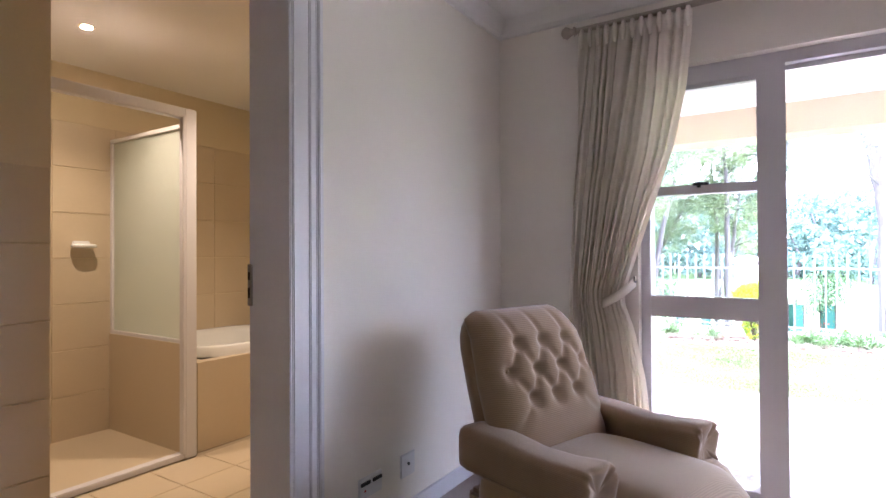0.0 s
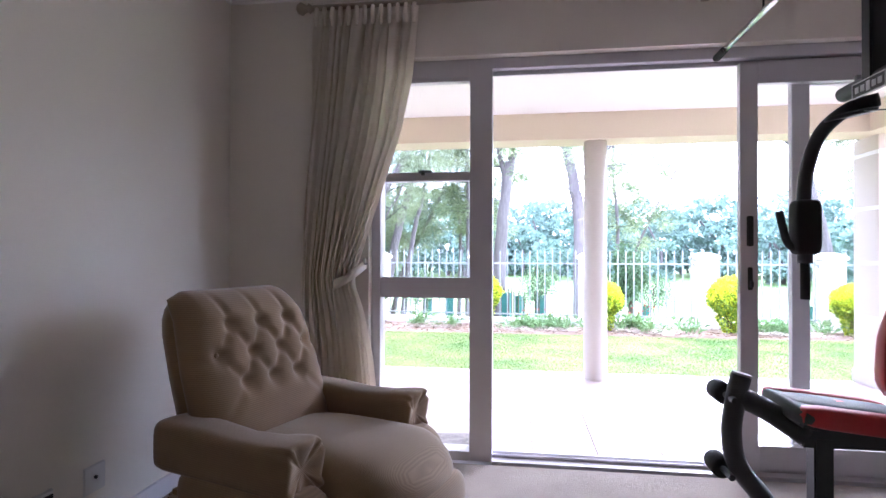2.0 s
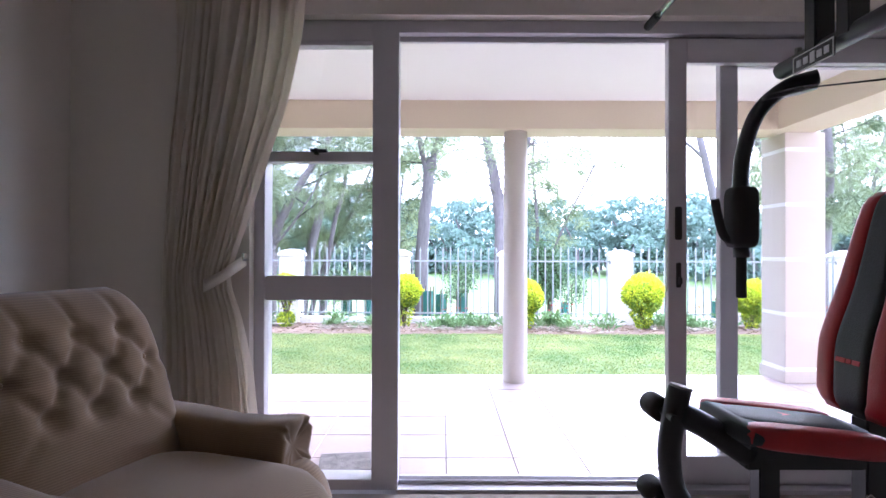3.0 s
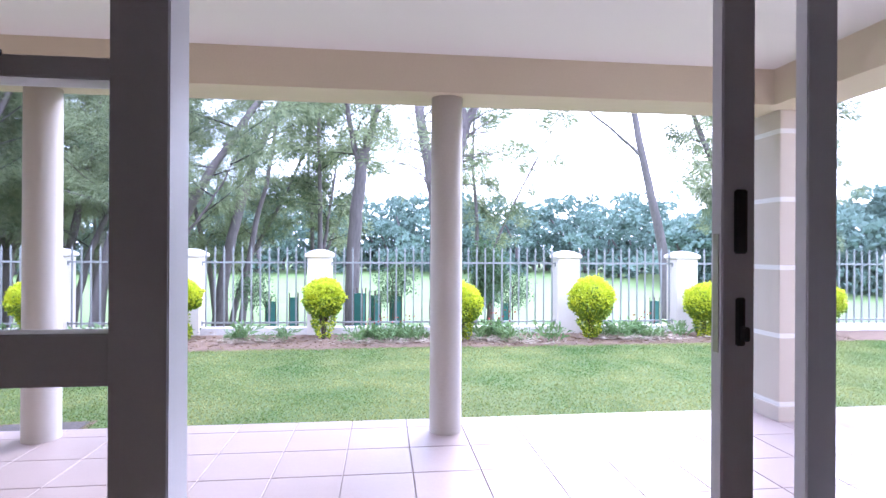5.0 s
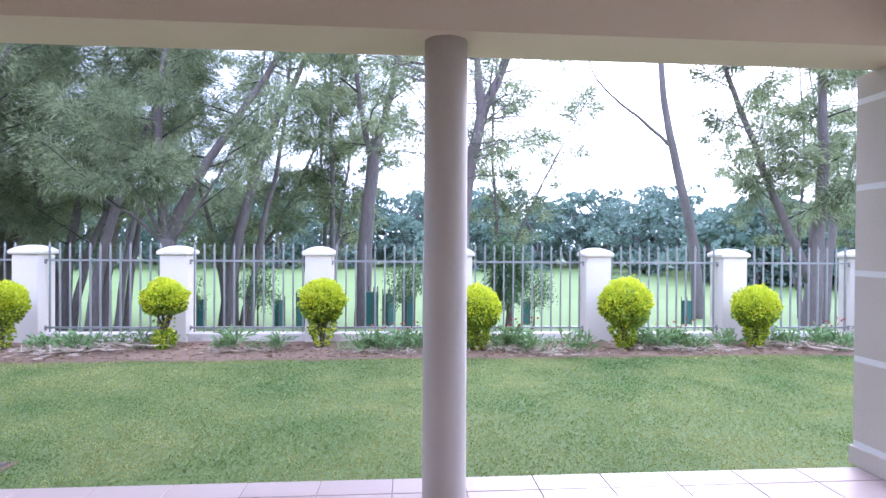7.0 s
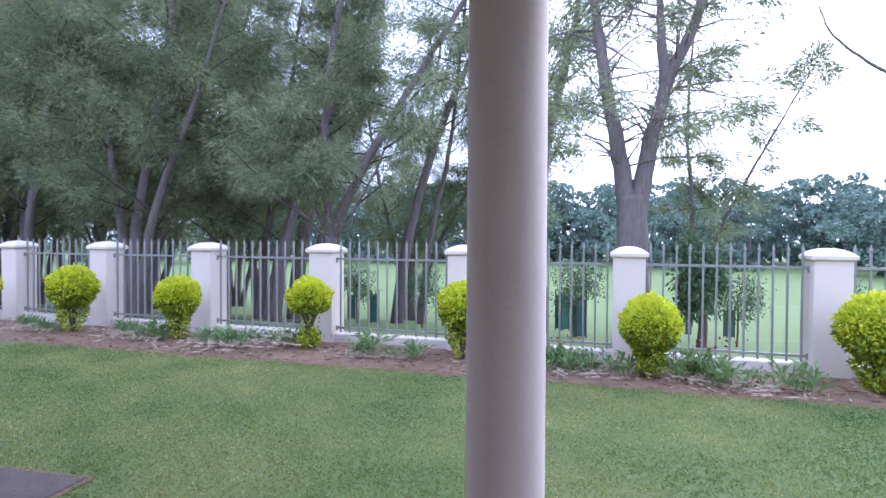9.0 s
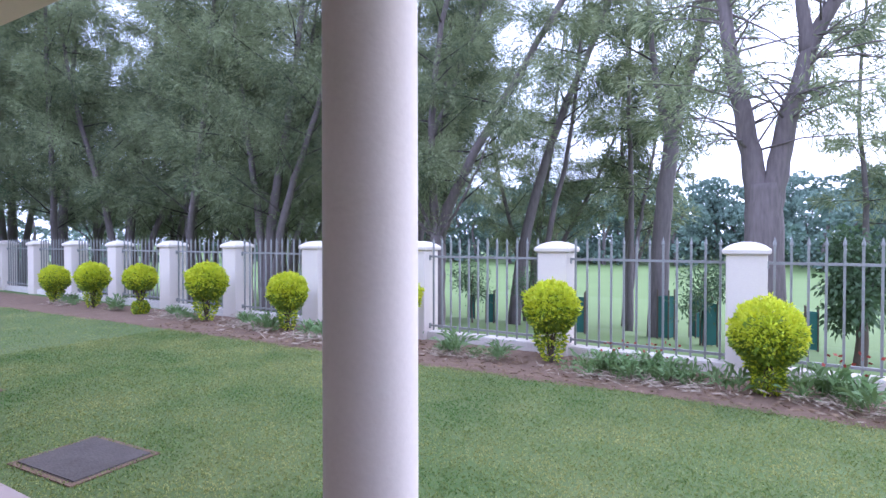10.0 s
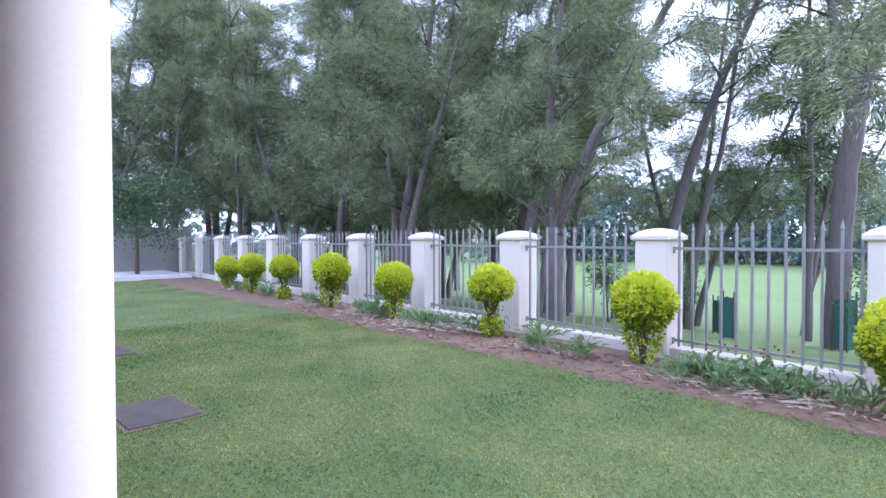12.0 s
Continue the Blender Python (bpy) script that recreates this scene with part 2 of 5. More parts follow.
def smooth_line(points, steps=6):
    """Points along a Catmull-Rom curve through the given ones."""
    p = [Vector(q) for q in points]
    p = [p[0] * 2 - p[1], *p, p[-1] * 2 - p[-2]]
    out = []
    for i in range(1, len(p) - 2):
        for k in range(steps):
            t = k / steps
            out.append(0.5 * (2 * p[i] + (p[i + 1] - p[i - 1]) * t + (2 * p[i - 1] - 5 * p[i] + 4 * p[i + 1] - p[i + 2]) * t * t + (3 * p[i] - p[i - 1] - 3 * p[i + 1] + p[i + 2]) * t ** 3))
    return out + [p[-2]]


def blob(bm, centre, size, power=2.6, rings=14, sides=20, lean=0.0):
    """A padded, rounded block (superellipsoid)."""
    def sp(v, e):
        return math.copysign(abs(v) ** e, v)
    e = 2 / power
    rows = []
    for i in range(rings + 1):
        u = -math.pi / 2 + math.pi * i / rings
        rows.append([bm.verts.new((centre[0] + size[0] * sp(math.cos(u), e) * sp(math.cos(w), e) + lean * size[2] * sp(math.sin(u), e),
                                   centre[1] + size[1] * sp(math.cos(u), e) * sp(math.sin(w), e), centre[2] + size[2] * sp(math.sin(u), e)))
                     for w in (2 * math.pi * k / sides for k in range(sides))])
    for a, b in zip(rows, rows[1:]):
        for k in range(sides):
            bm.faces.new((a[k], a[(k + 1) % sides], b[(k + 1) % sides], b[k]))
    bmesh.ops.remove_doubles(bm, verts=bm.verts, dist=1e-5)
    return bm


def cards(name, centres, along, width, length, mat, parent=None, label="", rng=None, bend=0.0):
    """Many leaf blades, each a long diamond of two triangles, in one mesh."""
    rng = rng or np.random.default_rng(1)
    c, d = np.asarray(centres, float), np.asarray(along, float)
    k = len(c)
    d = d / np.linalg.norm(d, axis=1, keepdims=True)
    s = np.cross(d, rng.normal(size=(k, 3)))
    s /= np.linalg.norm(s, axis=1, keepdims=True)
    w = (np.asarray(width) * np.ones(k))[:, None] / 2
    h = (np.asarray(length) * np.ones(k))[:, None]
    mid = c + d * h * 0.45
    tip = c + d * h + np.array([0, 0, -1]) * bend * h
    co = np.stack([c, mid + s * w, tip, mid - s * w], 1).reshape(-1, 3)
    me = bpy.data.meshes.new(name)
    me.vertices.add(4 * k)
    me.vertices.foreach_set("co", co.ravel())
    me.loops.add(4 * k)
    me.loops.foreach_set("vertex_index", np.arange(4 * k, dtype=np.int32))
    me.polygons.add(k)
    me.polygons.foreach_set("loop_start", np.arange(0, 4 * k, 4, dtype=np.int32))
    me.update(calc_edges=True)
    me.materials.append(mat)
    ob = new(name, me)
    if parent:
        ob.parent = parent
    return tagged(ob, label)


def ground_height(x, y):
    """The garden lies flat; past the fence the grass falls away to a lower field."""
    if y < 12.8:
        return -0.42
    if y < 26:
        return -0.42 - 1.8 * (y - 12.8) / 13.2
    return -2.22 - 1.5 * min(1, (y - 26) / 26)


def fence_line(x):
    return 12.258 - 0.034 * x


def plot(x, y):
    """From the steps paced out in the garden, 1.15 m each, to metres."""
    return 1.15 * x - 0.063, 1.15 * y - 0.11


# ---- the room ----
def structure(name, bm, mat, label=""):
    return tagged(part(name, bm, mat), label or name.replace("_", " "), name.split("_")[0], kind="structure")


structure("wall_west", box((-1.75, -1.53, -3.0, 0.38, 0, 2.72), (-1.75, -1.53, 1.40, 3.08, 0, 2.72), (-1.75, -1.53, 0.38, 1.40, 2.32, 2.72)), PAINT, "plain off-white painted room wall")
structure("wall_north", box((-1.75, -0.69, 3.08, 3.32, 0, 2.72), (-0.69, 4.27, 3.08, 3.32, 2.25, 2.72), (4.27, 5.2, 3.08, 3.32, 0, 2.72)), PAINT, "off-white wall around the sliding doors")
structure("wall_east", box((5.0, 5.2, -3.0, 3.08, 0, 2.72)), PAINT, "plain off-white painted room wall")
structure("wall_south", box((-1.75, 5.2, -3.2, -3.0, 0, 2.72)), PAINT, "plain off-white painted room wall")
structure("ceiling", box((-1.53, 5.0, -3.0, 3.08, 2.70, 2.85)), CEILING, "flat white painted room ceiling")
structure("floor", box((-1.53, 5.0, -3.0, 3.10, -0.12, 0.0)), CARPET, "grey-beige cut pile carpet")
bm = bmesh.new()
for a, b in (((-1.53, 3.08), (5.0, 3.08)), ((-1.53, -3.0), (-1.53, 3.08))):
    along_x = a[1] == b[1]
    profile = [(0.0, -0.09), (0.012, -0.085), (0.02, -0.06), (0.045, -0.035), (0.07, -0.015), (0.085, 0.0), (0.0, 0.0)]
    ends = []
    for e in (a, b):
        ends.append([bm.verts.new((e[0] + (0 if along_x else p[0]), e[1] - (p[0] if along_x else 0), 2.70 + p[1])) for p in profile])
    for i in range(len(profile)):
        j = (i + 1) % len(profile)
        bm.faces.new((ends[0][i], ends[0][j], ends[1][j], ends[1][i]))
structure("cornice", bm, CEILING, "moulded white plaster cornice")
structure("baseboard", box((-1.53, -1.515, 1.52, 3.08, 0, 0.09), (-1.515, -0.69, 3.065, 3.08, 0, 0.09), bevel=0.004), GLOSS, "white painted skirting board")

# lining and moulded casing of the doorway to the bathroom
door = thing("door_frame", "white painted door lining with moulded casing", "door frame", kind="structure")
part("lining", box((-1.755, -1.525, 1.36, 1.40, 0, 2.30), (-1.755, -1.525, 0.38, 0.42, 0, 2.30), (-1.755, -1.525, 0.42, 1.36, 2.26, 2.30), bevel=0.003), GLOSS, door)
for y, sgn in ((1.36, 1), (0.42, -1)):
    bm = bmesh.new()
    for o0, o1, d in ((0.01, 0.088, 0.013), (0.088, 0.12, 0.019), (0.12, 0.132, 0.015), (0.132, 0.155, 0.023)):
        ys = sorted((y + sgn * o0, y + sgn * o1))
        box((-1.53, -1.53 + d, ys[0], ys[1], 0, 2.30), bm=bm)
    bmesh.ops.bevel(bm, geom=bm.edges[:], offset=0.004, segments=3, affect="EDGES", clamp_overlap=True)
    part("casing", bm, GLOSS, door, "stepped white casing")
plate = part("strike_plate", box((-1.757, -1.735, 1.352, 1.3605, 1.06, 1.22), bevel=0.001), BRASS, door, "steel strike plate")
part("slot", box((-1.752, -1.742, 1.350, 1.353, 1.16, 1.19), (-1.752, -1.742, 1.350, 1.353, 1.09, 1.13)), RUBBER, plate)

# ---- bathroom ----
structure("wall_bath_west", box((-4.3, -4.1, -0.6, 3.22, 0, 2.56)), BATHPAINT, "warm cream painted bathroom wall")
structure("wall_bath_north", box((-4.1, -1.758, 3.20, 3.22, 0, 2.56)), BATHPAINT, "warm cream painted bathroom wall")
structure("wall_bath_south", box((-4.3, -1.75, -0.8, -0.6, 0, 2.56)), BATHPAINT, "warm cream painted bathroom wall")
structure("wall_bath_east", box((-1.758, -1.752, -0.6, 0.36, 0, 2.56), (-1.758, -1.752, 1.42, 3.2, 0, 2.56)), BATHPAINT, "warm cream painted bathroom wall")
structure("partition", box((-2.78, -2.648, -0.6, 1.035, 0, 2.56)), BATHPAINT, "cream painted partition beside the doorway")
structure("ceiling_bath", box((-4.3, -1.75, -0.6, 3.22, 2.56, 2.7)), CEILING, "white bathroom ceiling")
bath_floor = structure("floor_bath", box((-4.1, -1.53, -0.6, 3.2, -0.12, -0.006)), BEIGE_GROUT, "beige tiled bathroom floor")


def tile_mesh(name, w, h, d, mat):
    bm = box((0, w, 0, h, 0, d))
    bmesh.ops.bevel(bm, geom=[e for e in bm.edges if all(v.co.z > d / 2 for v in e.verts)], offset=min(0.0025, d * 0.6), segments=1, affect="EDGES")
    bmesh.ops.recalc_face_normals(bm, faces=bm.faces)
    me = bpy.data.meshes.new(name)
    bm.to_mesh(me)
    bm.free()
    me.materials.append(mat)
    return me


def lay(parent, origin, u, v, nu, nv, w, h, gap, mat, name="tile", d=0.006):
    """A grid of tiles from origin along u and v, as parts of parent."""
    me = tile_mesh(name, w - gap, h - gap, d, mat)
    u, v = Vector(u), Vector(v)
    n = u.cross(v)
    rot = Matrix((u, v, n)).transposed().to_4x4()
    for i in range(nu):
        for j in range(nv):
            ob = new(name, me)
            ob.parent = parent
            ob.matrix_local = Matrix.Translation(Vector(origin) + u * (w * i + gap / 2) + v * (h * j + gap / 2)) @ rot


# shower: tiled tray and walls, aluminium front frame, half-height wall with an obscured panel
shower = thing("shower_enclosure", "shower enclosure with pale aluminium frame and obscured side panel", "shower")
part("door_post", box((-3.20, -3.13, 1.945, 2.02, 0.0, 2.17), bevel=0.004), ALU, shower)
part("top_rail", box((-3.20, -3.13, 0.9, 1.945, 2.11, 2.17), bevel=0.004), ALU, shower)
part("sill", box((-3.20, -3.14, 0.9, 1.945, 0.0, 0.035), bevel=0.004), ALU, shower)
part("door_stop", box((-3.165, -3.125, 1.925, 1.945, 0.035, 2.11), bevel=0.003), ALU, shower)
part("half_wall", box((-4.1, -3.20, 1.96, 2.04, 0.0, 0.70)), BEIGE_TILE, shower, "beige tiled half-height wall")
part("panel_frame", box((-4.1, -3.20, 1.965, 2.0, 0.70, 0.725), (-4.1, -3.20, 1.965, 2.0, 2.06, 2.09), (-4.1, -4.07, 1.965, 2.0, 0.725, 2.06), bevel=0.003), GLOSS, shower, "white panel frame")
part("panel", box((-4.07, -3.20, 1.98, 1.986, 0.725, 2.06)), FROST, shower, "obscured glass panel")
part("tray", box((-4.1, -3.20, 0.8, 1.96, -0.004, 0.02)), BEIGE_TILE, shower, "tiled shower floor")
dish = thing("soap_dish", "small white ceramic soap dish on the shower wall", "soap dish")
bm = bmesh.new()
blob(bm, (-4.05, 1.775, 1.325), (0.05, 0.075, 0.016), 3)
part("dish", bm, PORCELAIN, dish, smooth=True)
part("lip", box((-4.098, -4.085, 1.72, 1.83, 1.32, 1.36), bevel=0.005), PORCELAIN, dish)

bath = thing("bathtub", "white corner bathtub set in a beige tiled surround", "bathtub")
for q in ((-4.1, -3.17, 2.05, 2.13, 0, 0.57), (-3.25, -3.17, 2.13, 3.2, 0, 0.57), (-4.1, -3.25, 3.14, 3.2, 0, 0.57)):
    part("surround", box(q), BEIGE_TILE, bath, "beige tiled bath surround")
bm = bmesh.new()
rim = []
for r, z in ((1.0, 0.57), (1.0, 0.63), (0.985, 0.645), (0.9, 0.64), (0.86, 0.6), (0.78, 0.3), (0.6, 0.2), (0.0, 0.2)):
    rim.append([bm.verts.new((-3.66 + 0.455 * r * math.copysign(abs(math.cos(a)) ** 0.6, math.cos(a)), 2.635 + 0.54 * r * math.copysign(abs(math.sin(a)) ** 0.6, math.sin(a)), z)) for a in (2 * math.pi * k / 40 for k in range(40))])
for a, b in zip(rim, rim[1:]):
    for k in range(40):
        bm.faces.new((a[k], a[(k + 1) % 40], b[(k + 1) % 40], b[k]))
bmesh.ops.remove_doubles(bm, verts=bm.verts, dist=1e-4)
part("tub", bm, PORCELAIN, bath, smooth=True)

# the second position is an added lamp, out of view, that brightens the bath
for x, y in ((-3.337, 1.477), (-2.6, 2.3)):
    lamp = thing("downlight", "small recessed warm halogen bathroom downlight, the second one added out of view", "downlight", "bathroom downlights", pose(x, y, 2.56))
    bm = tube([(0, 0, -0.004), (0, 0, 0.0)], [0.042, 0.045], 20)
    part("trim_ring", bm, CHROME, lamp)
    part("bulb", tube([(0, 0, -0.006), (0, 0, -0.0045)], 0.028, 16), LAMPGLOW, lamp, "glowing halogen bulb")
    spot = new("downlight_lamp", bpy.data.lights.new("downlight_lamp", "SPOT"))
    spot.data.energy, spot.data.color, spot.data.spot_size, spot.data.spot_blend, spot.data.shadow_soft_size = (4.6 if y < 2 else 5.8), (1, 0.77, 0.46), radians(120), 0.8, 0.03
    spot.matrix_world = pose(x, y, 2.545)

# ---- window wall: fixed sidelight and sliding doors ----
win = thing("window_1", "pale aluminium sidelight with a top-hung pane", "window", kind="structure")
part("window_frame", box((-0.69, -0.64, 3.14, 3.26, 0, 2.25), (-0.125, 0.0, 3.14, 3.26, 0, 2.25), (-0.64, -0.125, 3.14, 3.26, 2.15, 2.25), (-0.64, -0.125, 3.14, 3.26, 0.0, 0.05), bevel=0.003), ALU, win)
part("transom", box((-0.64, -0.125, 3.15, 3.23, 0.905, 1.02), bevel=0.004), ALU, win)
part("sash_bar", box((-0.64, -0.125, 3.145, 3.22, 1.57, 1.618), (-0.64, -0.125, 3.145, 3.20, 2.13, 2.15), (-0.64, -0.62, 3.145, 3.20, 1.618, 2.13), bevel=0.003), ALU, win)
part("latch", box((-0.42, -0.34, 3.12, 3.145, 1.612, 1.626), (-0.40, -0.38, 3.115, 3.145, 1.60, 1.63), bevel=0.002), BLACKSTEEL, win, "black window stay")
for z0, z1 in ((0.05, 0.905), (1.02, 1.57), (1.618, 2.13)):
    pane = part("pane", box((-0.64, -0.125, 3.195, 3.201, z0, z1)), GLASS, win)
    pane.visible_shadow = False

slide = thing("door_1", "pale aluminium sliding doors, one leaf slid open, an unseen right bay added", "sliding door", kind="structure")
part("head", box((0.0, 4.27, 3.14, 3.28, 2.19, 2.25), (0.0, 4.27, 3.19, 3.20, 2.165, 2.19), bevel=0.003), ALU, slide)
part("track", box((0.0, 4.27, 3.12, 3.30, -0.02, 0.012), (0.0, 4.27, 3.185, 3.19, 0.012, 0.03), (0.0, 4.27, 3.235, 3.24, 0.012, 0.03)), ALU, slide)
part("jamb", box((4.20, 4.27, 3.14, 3.28, 0.012, 2.19)), ALU, slide)
# the last leaf is an unseen bay, added so more daylight enters the room
for x0, x1, y0, name in ((1.305, 2.645, 3.165, "sliding_leaf"), (1.585, 2.86, 3.222, "fixed_leaf"), (2.862, 4.20, 3.222, "fixed_leaf")):
    leaf = part(name, box((x0, x0 + 0.088, y0, y0 + 0.045, 0.03, 2.175), (x1 - 0.088, x1, y0, y0 + 0.045, 0.03, 2.175), (x0 + 0.088, x1 - 0.088, y0, y0 + 0.045, 2.06, 2.175), (x0 + 0.088, x1 - 0.088, y0, y0 + 0.045, 0.03, 0.155), bevel=0.003), ALU, slide)
    pane = part("pane", box((x0 + 0.088, x1 - 0.088, y0 + 0.02, y0 + 0.026, 0.155, 2.06)), GLASS, leaf)
    pane.visible_shadow = False
    if name == "sliding_leaf":
        part("pull", box((x0 + 0.03, x0 + 0.062, y0 - 0.012, y0 + 0.002, 1.20, 1.36), bevel=0.004), BLACKSTEEL, leaf, "black recessed pull")
        part("lock", box((x0 + 0.035, x0 + 0.058, y0 - 0.01, y0 + 0.001, 0.97, 1.09), (x0 + 0.04, x0 + 0.053, y0 - 0.035, y0 - 0.01, 0.985, 1.02), bevel=0.003), BLACKSTEEL, leaf, "black lock with turned lever")
        part("keep", box((x0 - 0.002, x0 + 0.001, y0 + 0.012, y0 + 0.034, 0.95, 1.25), bevel=0.0005), BRASS, leaf, "steel latch plate")

# ---- terrace ----
structure("wall_outside", box((-16.0, -4.3, 3.08, 3.32, -0.45, 3.6), (-4.3, -1.75, 3.224, 3.32, -0.45, 3.6), (5.2, 9.0, 3.08, 3.32, -0.45, 3.6), (-1.75, 5.2, 3.09, 3.32, 2.72, 3.6)), CREAM, "cream plastered outside wall of the house")
terrace = structure("terrace_floor", box((-8.0, 6.5, 3.12, 6.15, -0.5, -0.136)), GROUT, "pink tiled terrace on a raised concrete slab")
structure("threshold", box((-0.69, 4.27, 3.10, 3.32, -0.136, -0.021)), GLOSS, "painted step under the sliding doors")
structure("terrace_ceiling", box((-8.0, 3.60, 3.32, 5.75, 2.59, 2.65)), CEILING, "white terrace ceiling")
structure("terrace_beam", box((-8.0, 3.85, 5.70, 6.08, 2.32, 2.75), (3.42, 3.85, 3.32, 5.70, 2.32, 2.75)), CREAM, "cream painted beam around the terrace")
structure("roof", box((-8.3, 4.3, 3.0, 6.5, 2.75, 2.86)), CEILING, "flat roof slab over the terrace")
for x, y in ((0.93, 5.867), (-1.9, 5.96), (-5.0, 5.96)):
    col = thing("terrace_column", "round white plastered terrace column", "column", "terrace columns", pose(x, y, -0.130))
    part("shaft", tube([(0, 0, 0), (0, 0, 0.004), (0, 0, 2.452)], [0.119, 0.118, 0.115], 48, cap=True), COLUMNPAINT, col)
    for p in col.children[0].data.polygons:
        p.use_smooth = len(p.vertices) == 4
pier = thing("corner_pier", "square pale plastered pier with horizontal white grooves", "pier", m=pose(3.755, 6.01, -0.130))
z = 0.0
for k, h in enumerate((0.15, 0.538, 0.538, 0.538, 0.538, 0.182)):
    s = 0.212 if k == 0 else 0.197
    part("block", box((-s, s, -s, s, z, z + h - 0.034), bevel=0.004), PIERPAINT, pier)
    if k < 5:
        part("groove", box((-0.194, 0.194, -0.194, 0.194, z + h - 0.036, z + h + 0.002)), WHITEGROOVE, pier, "white painted groove")
    z += h

# ---- garden ----
bm = bmesh.new()
xs = [-500, -150, -60, -30, -18, -10, -4, 0, 4, 10, 18, 30, 60, 150, 500]
ys = [-60, 0, 5, 9, 12.8, 16, 20, 26, 34, 42, 52, 70, 110, 170, 260, 700]
grid = [[bm.verts.new((x, y, ground_height(x, y))) for y in ys] for x in xs]
for i in range(len(xs) - 1):
    for j in range(len(ys) - 1):
        bm.faces.new((grid[i][j], grid[i + 1][j], grid[i + 1][j + 1], grid[i][j + 1]))
structure("ground", bm, FIELD, "green grass field falling away behind the fence")
structure("lawn", box((-19.2, 11.5, 6.15, 10.95, -0.5, -0.412)), LAWN, "mown green lawn with pale patches")
bm = bmesh.new()
n = 240
rows = []
for i in range(n + 1):
    x = -19.2 + 30.7 * i / n
    w = noise.noise((x * 0.6, 0, 3)) * 0.16 + noise.noise((x * 2.6, 0, 5)) * 0.05
    rows.append([bm.verts.new((x, yy + (w if k < 2 else 0), zz + 0.014 * noise.noise((x * 3, k * 2.0, 1)))) for k, (yy, zz) in enumerate(((10.70, -0.416), (10.84, -0.392), (11.1, -0.385), (11.6, -0.385), (12.3, -0.39)))])
for a, b in zip(rows, rows[1:]):
    for k in range(4):
        bm.faces.new((a[k], b[k], b[k + 1], a[k + 1]))
structure("flower_bed", bm, SOIL, "bare red-brown soil bed along the fence")
structure("driveway", box((-27, -19.2, 2.0, 12.4, -0.5, -0.27)), KERB, "pale concrete paving at the end of the lawn")
structure("boundary_wall", box((-23.3, -23.0, 2.0, 13.1, -0.5, 1.5), (-23.35, -22.95, 2.0, 13.1, 1.5, 1.58), (-23.2, -22.8, 13.1, 13.5, -0.5, 1.66)), GREYWALL, "grey plastered boundary wall with a coping")

# inspection covers set in the lawn
cover = thing("drain_cover", "weathered concrete inspection cover set in the lawn", "drain cover", "inspection covers", pose(-2.56, 6.92, -0.414, 0, 0, 3))
part("surround", box((-0.41, 0.41, -0.325, 0.325, 0, 0.010), bevel=0.005), SOIL, cover, "bare earth rim")
part("lid", box((-0.36, 0.36, -0.28, 0.28, 0.003, 0.019), bevel=0.006), CONCRETE, cover)
copy_thing(cover, pose(-5.65, 7.12, -0.414, 0, 0, 3))

# ---- fence: white pillars on a low plinth with steel railings ----
PITCH = 2.364


def pillar():
    ob = thing("fence_pillar", "white plastered fence pillar with a domed cap", "fence pillar", "fence pillars")
    part("shaft", box((-0.21, 0.21, -0.21, 0.21, -0.05, 1.475), bevel=0.008), WHITEMASON, ob)
    bm = bmesh.new()
    rings = []
    for s, zz in ((0.20, 1.462), (0.232, 1.468), (0.248, 1.482), (0.25, 1.522), (0.236, 1.536), (0.19, 1.572), (0.12, 1.604), (0.05, 1.618), (0.0, 1.620)):
        rings.append([bm.verts.new((s * a, s * b, zz)) for a, b in ((-1, -1), (0, -1), (1, -1), (1, 0), (1, 1), (0, 1), (-1, 1), (-1, 0))])
    for a, b in zip(rings, rings[1:]):
        for k in range(8):
            bm.faces.new((a[k], a[(k + 1) % 8], b[(k + 1) % 8], b[k]))
    bmesh.ops.remove_doubles(bm, verts=bm.verts, dist=1e-4)
    part("cap", bm, WHITEMASON, ob, "domed white cap")
    for sx in (-1, 1):
        for zz in (1.31, 0.20):
            part("bracket", box((sx * 0.213 - 0.014, sx * 0.213 + 0.014, -0.06, -0.02, zz, zz + 0.08)), STEEL, ob, "grey steel bracket")
    return ob


def railing():
    ob = thing("fence_railing", "grey steel railing panel with pointed bars", "railing", "fence railings")
    half = PITCH / 2 - 0.195
    for zz in (1.37, 0.245):
        part("rail", box((-half, half, -0.05, -0.015, zz - 0.016, zz + 0.016)), STEEL, ob)
    first = None
    for i in range(12):
        x = -half + 0.085 + i * (2 * half - 0.17) / 11
        if first is None:
            bm = box((-0.0125, 0.0125, -0.0125, 0.0125, 0.17, 1.57))
            tube([(0, 0, 1.565), (0, 0, 1.585), (0, 0, 1.60), (0, 0, 1.68)], [0.012, 0.022, 0.02, 0.001], 6, bm)
            first = part("bar", bm, STEEL, ob)
            bar = first
        else:
            bar = new("bar", first.data)
            bar.parent = ob
        bar.location = (x, -0.032, 0)
    return ob


FENCE_TURN = math.degrees(math.atan(-0.034))
base_pillar, base_rail = pillar(), railing()
for k in range(-10, 6):
    x = 1.658 + PITCH * k
    for first, xx in ((base_pillar, x), (base_rail, x + PITCH / 2)):
        m = pose(xx, fence_line(xx), -0.42, 0, 0, FENCE_TURN)
        if k == -10:
            first.matrix_world = m
        else:
            copy_thing(first, m)
plinth = structure("fence_plinth", box((-16.0, 20.0, -0.13, 0.13, -0.1, 0.155), bevel=0.01), PLINTH, "low stained white plinth wall under the railings")
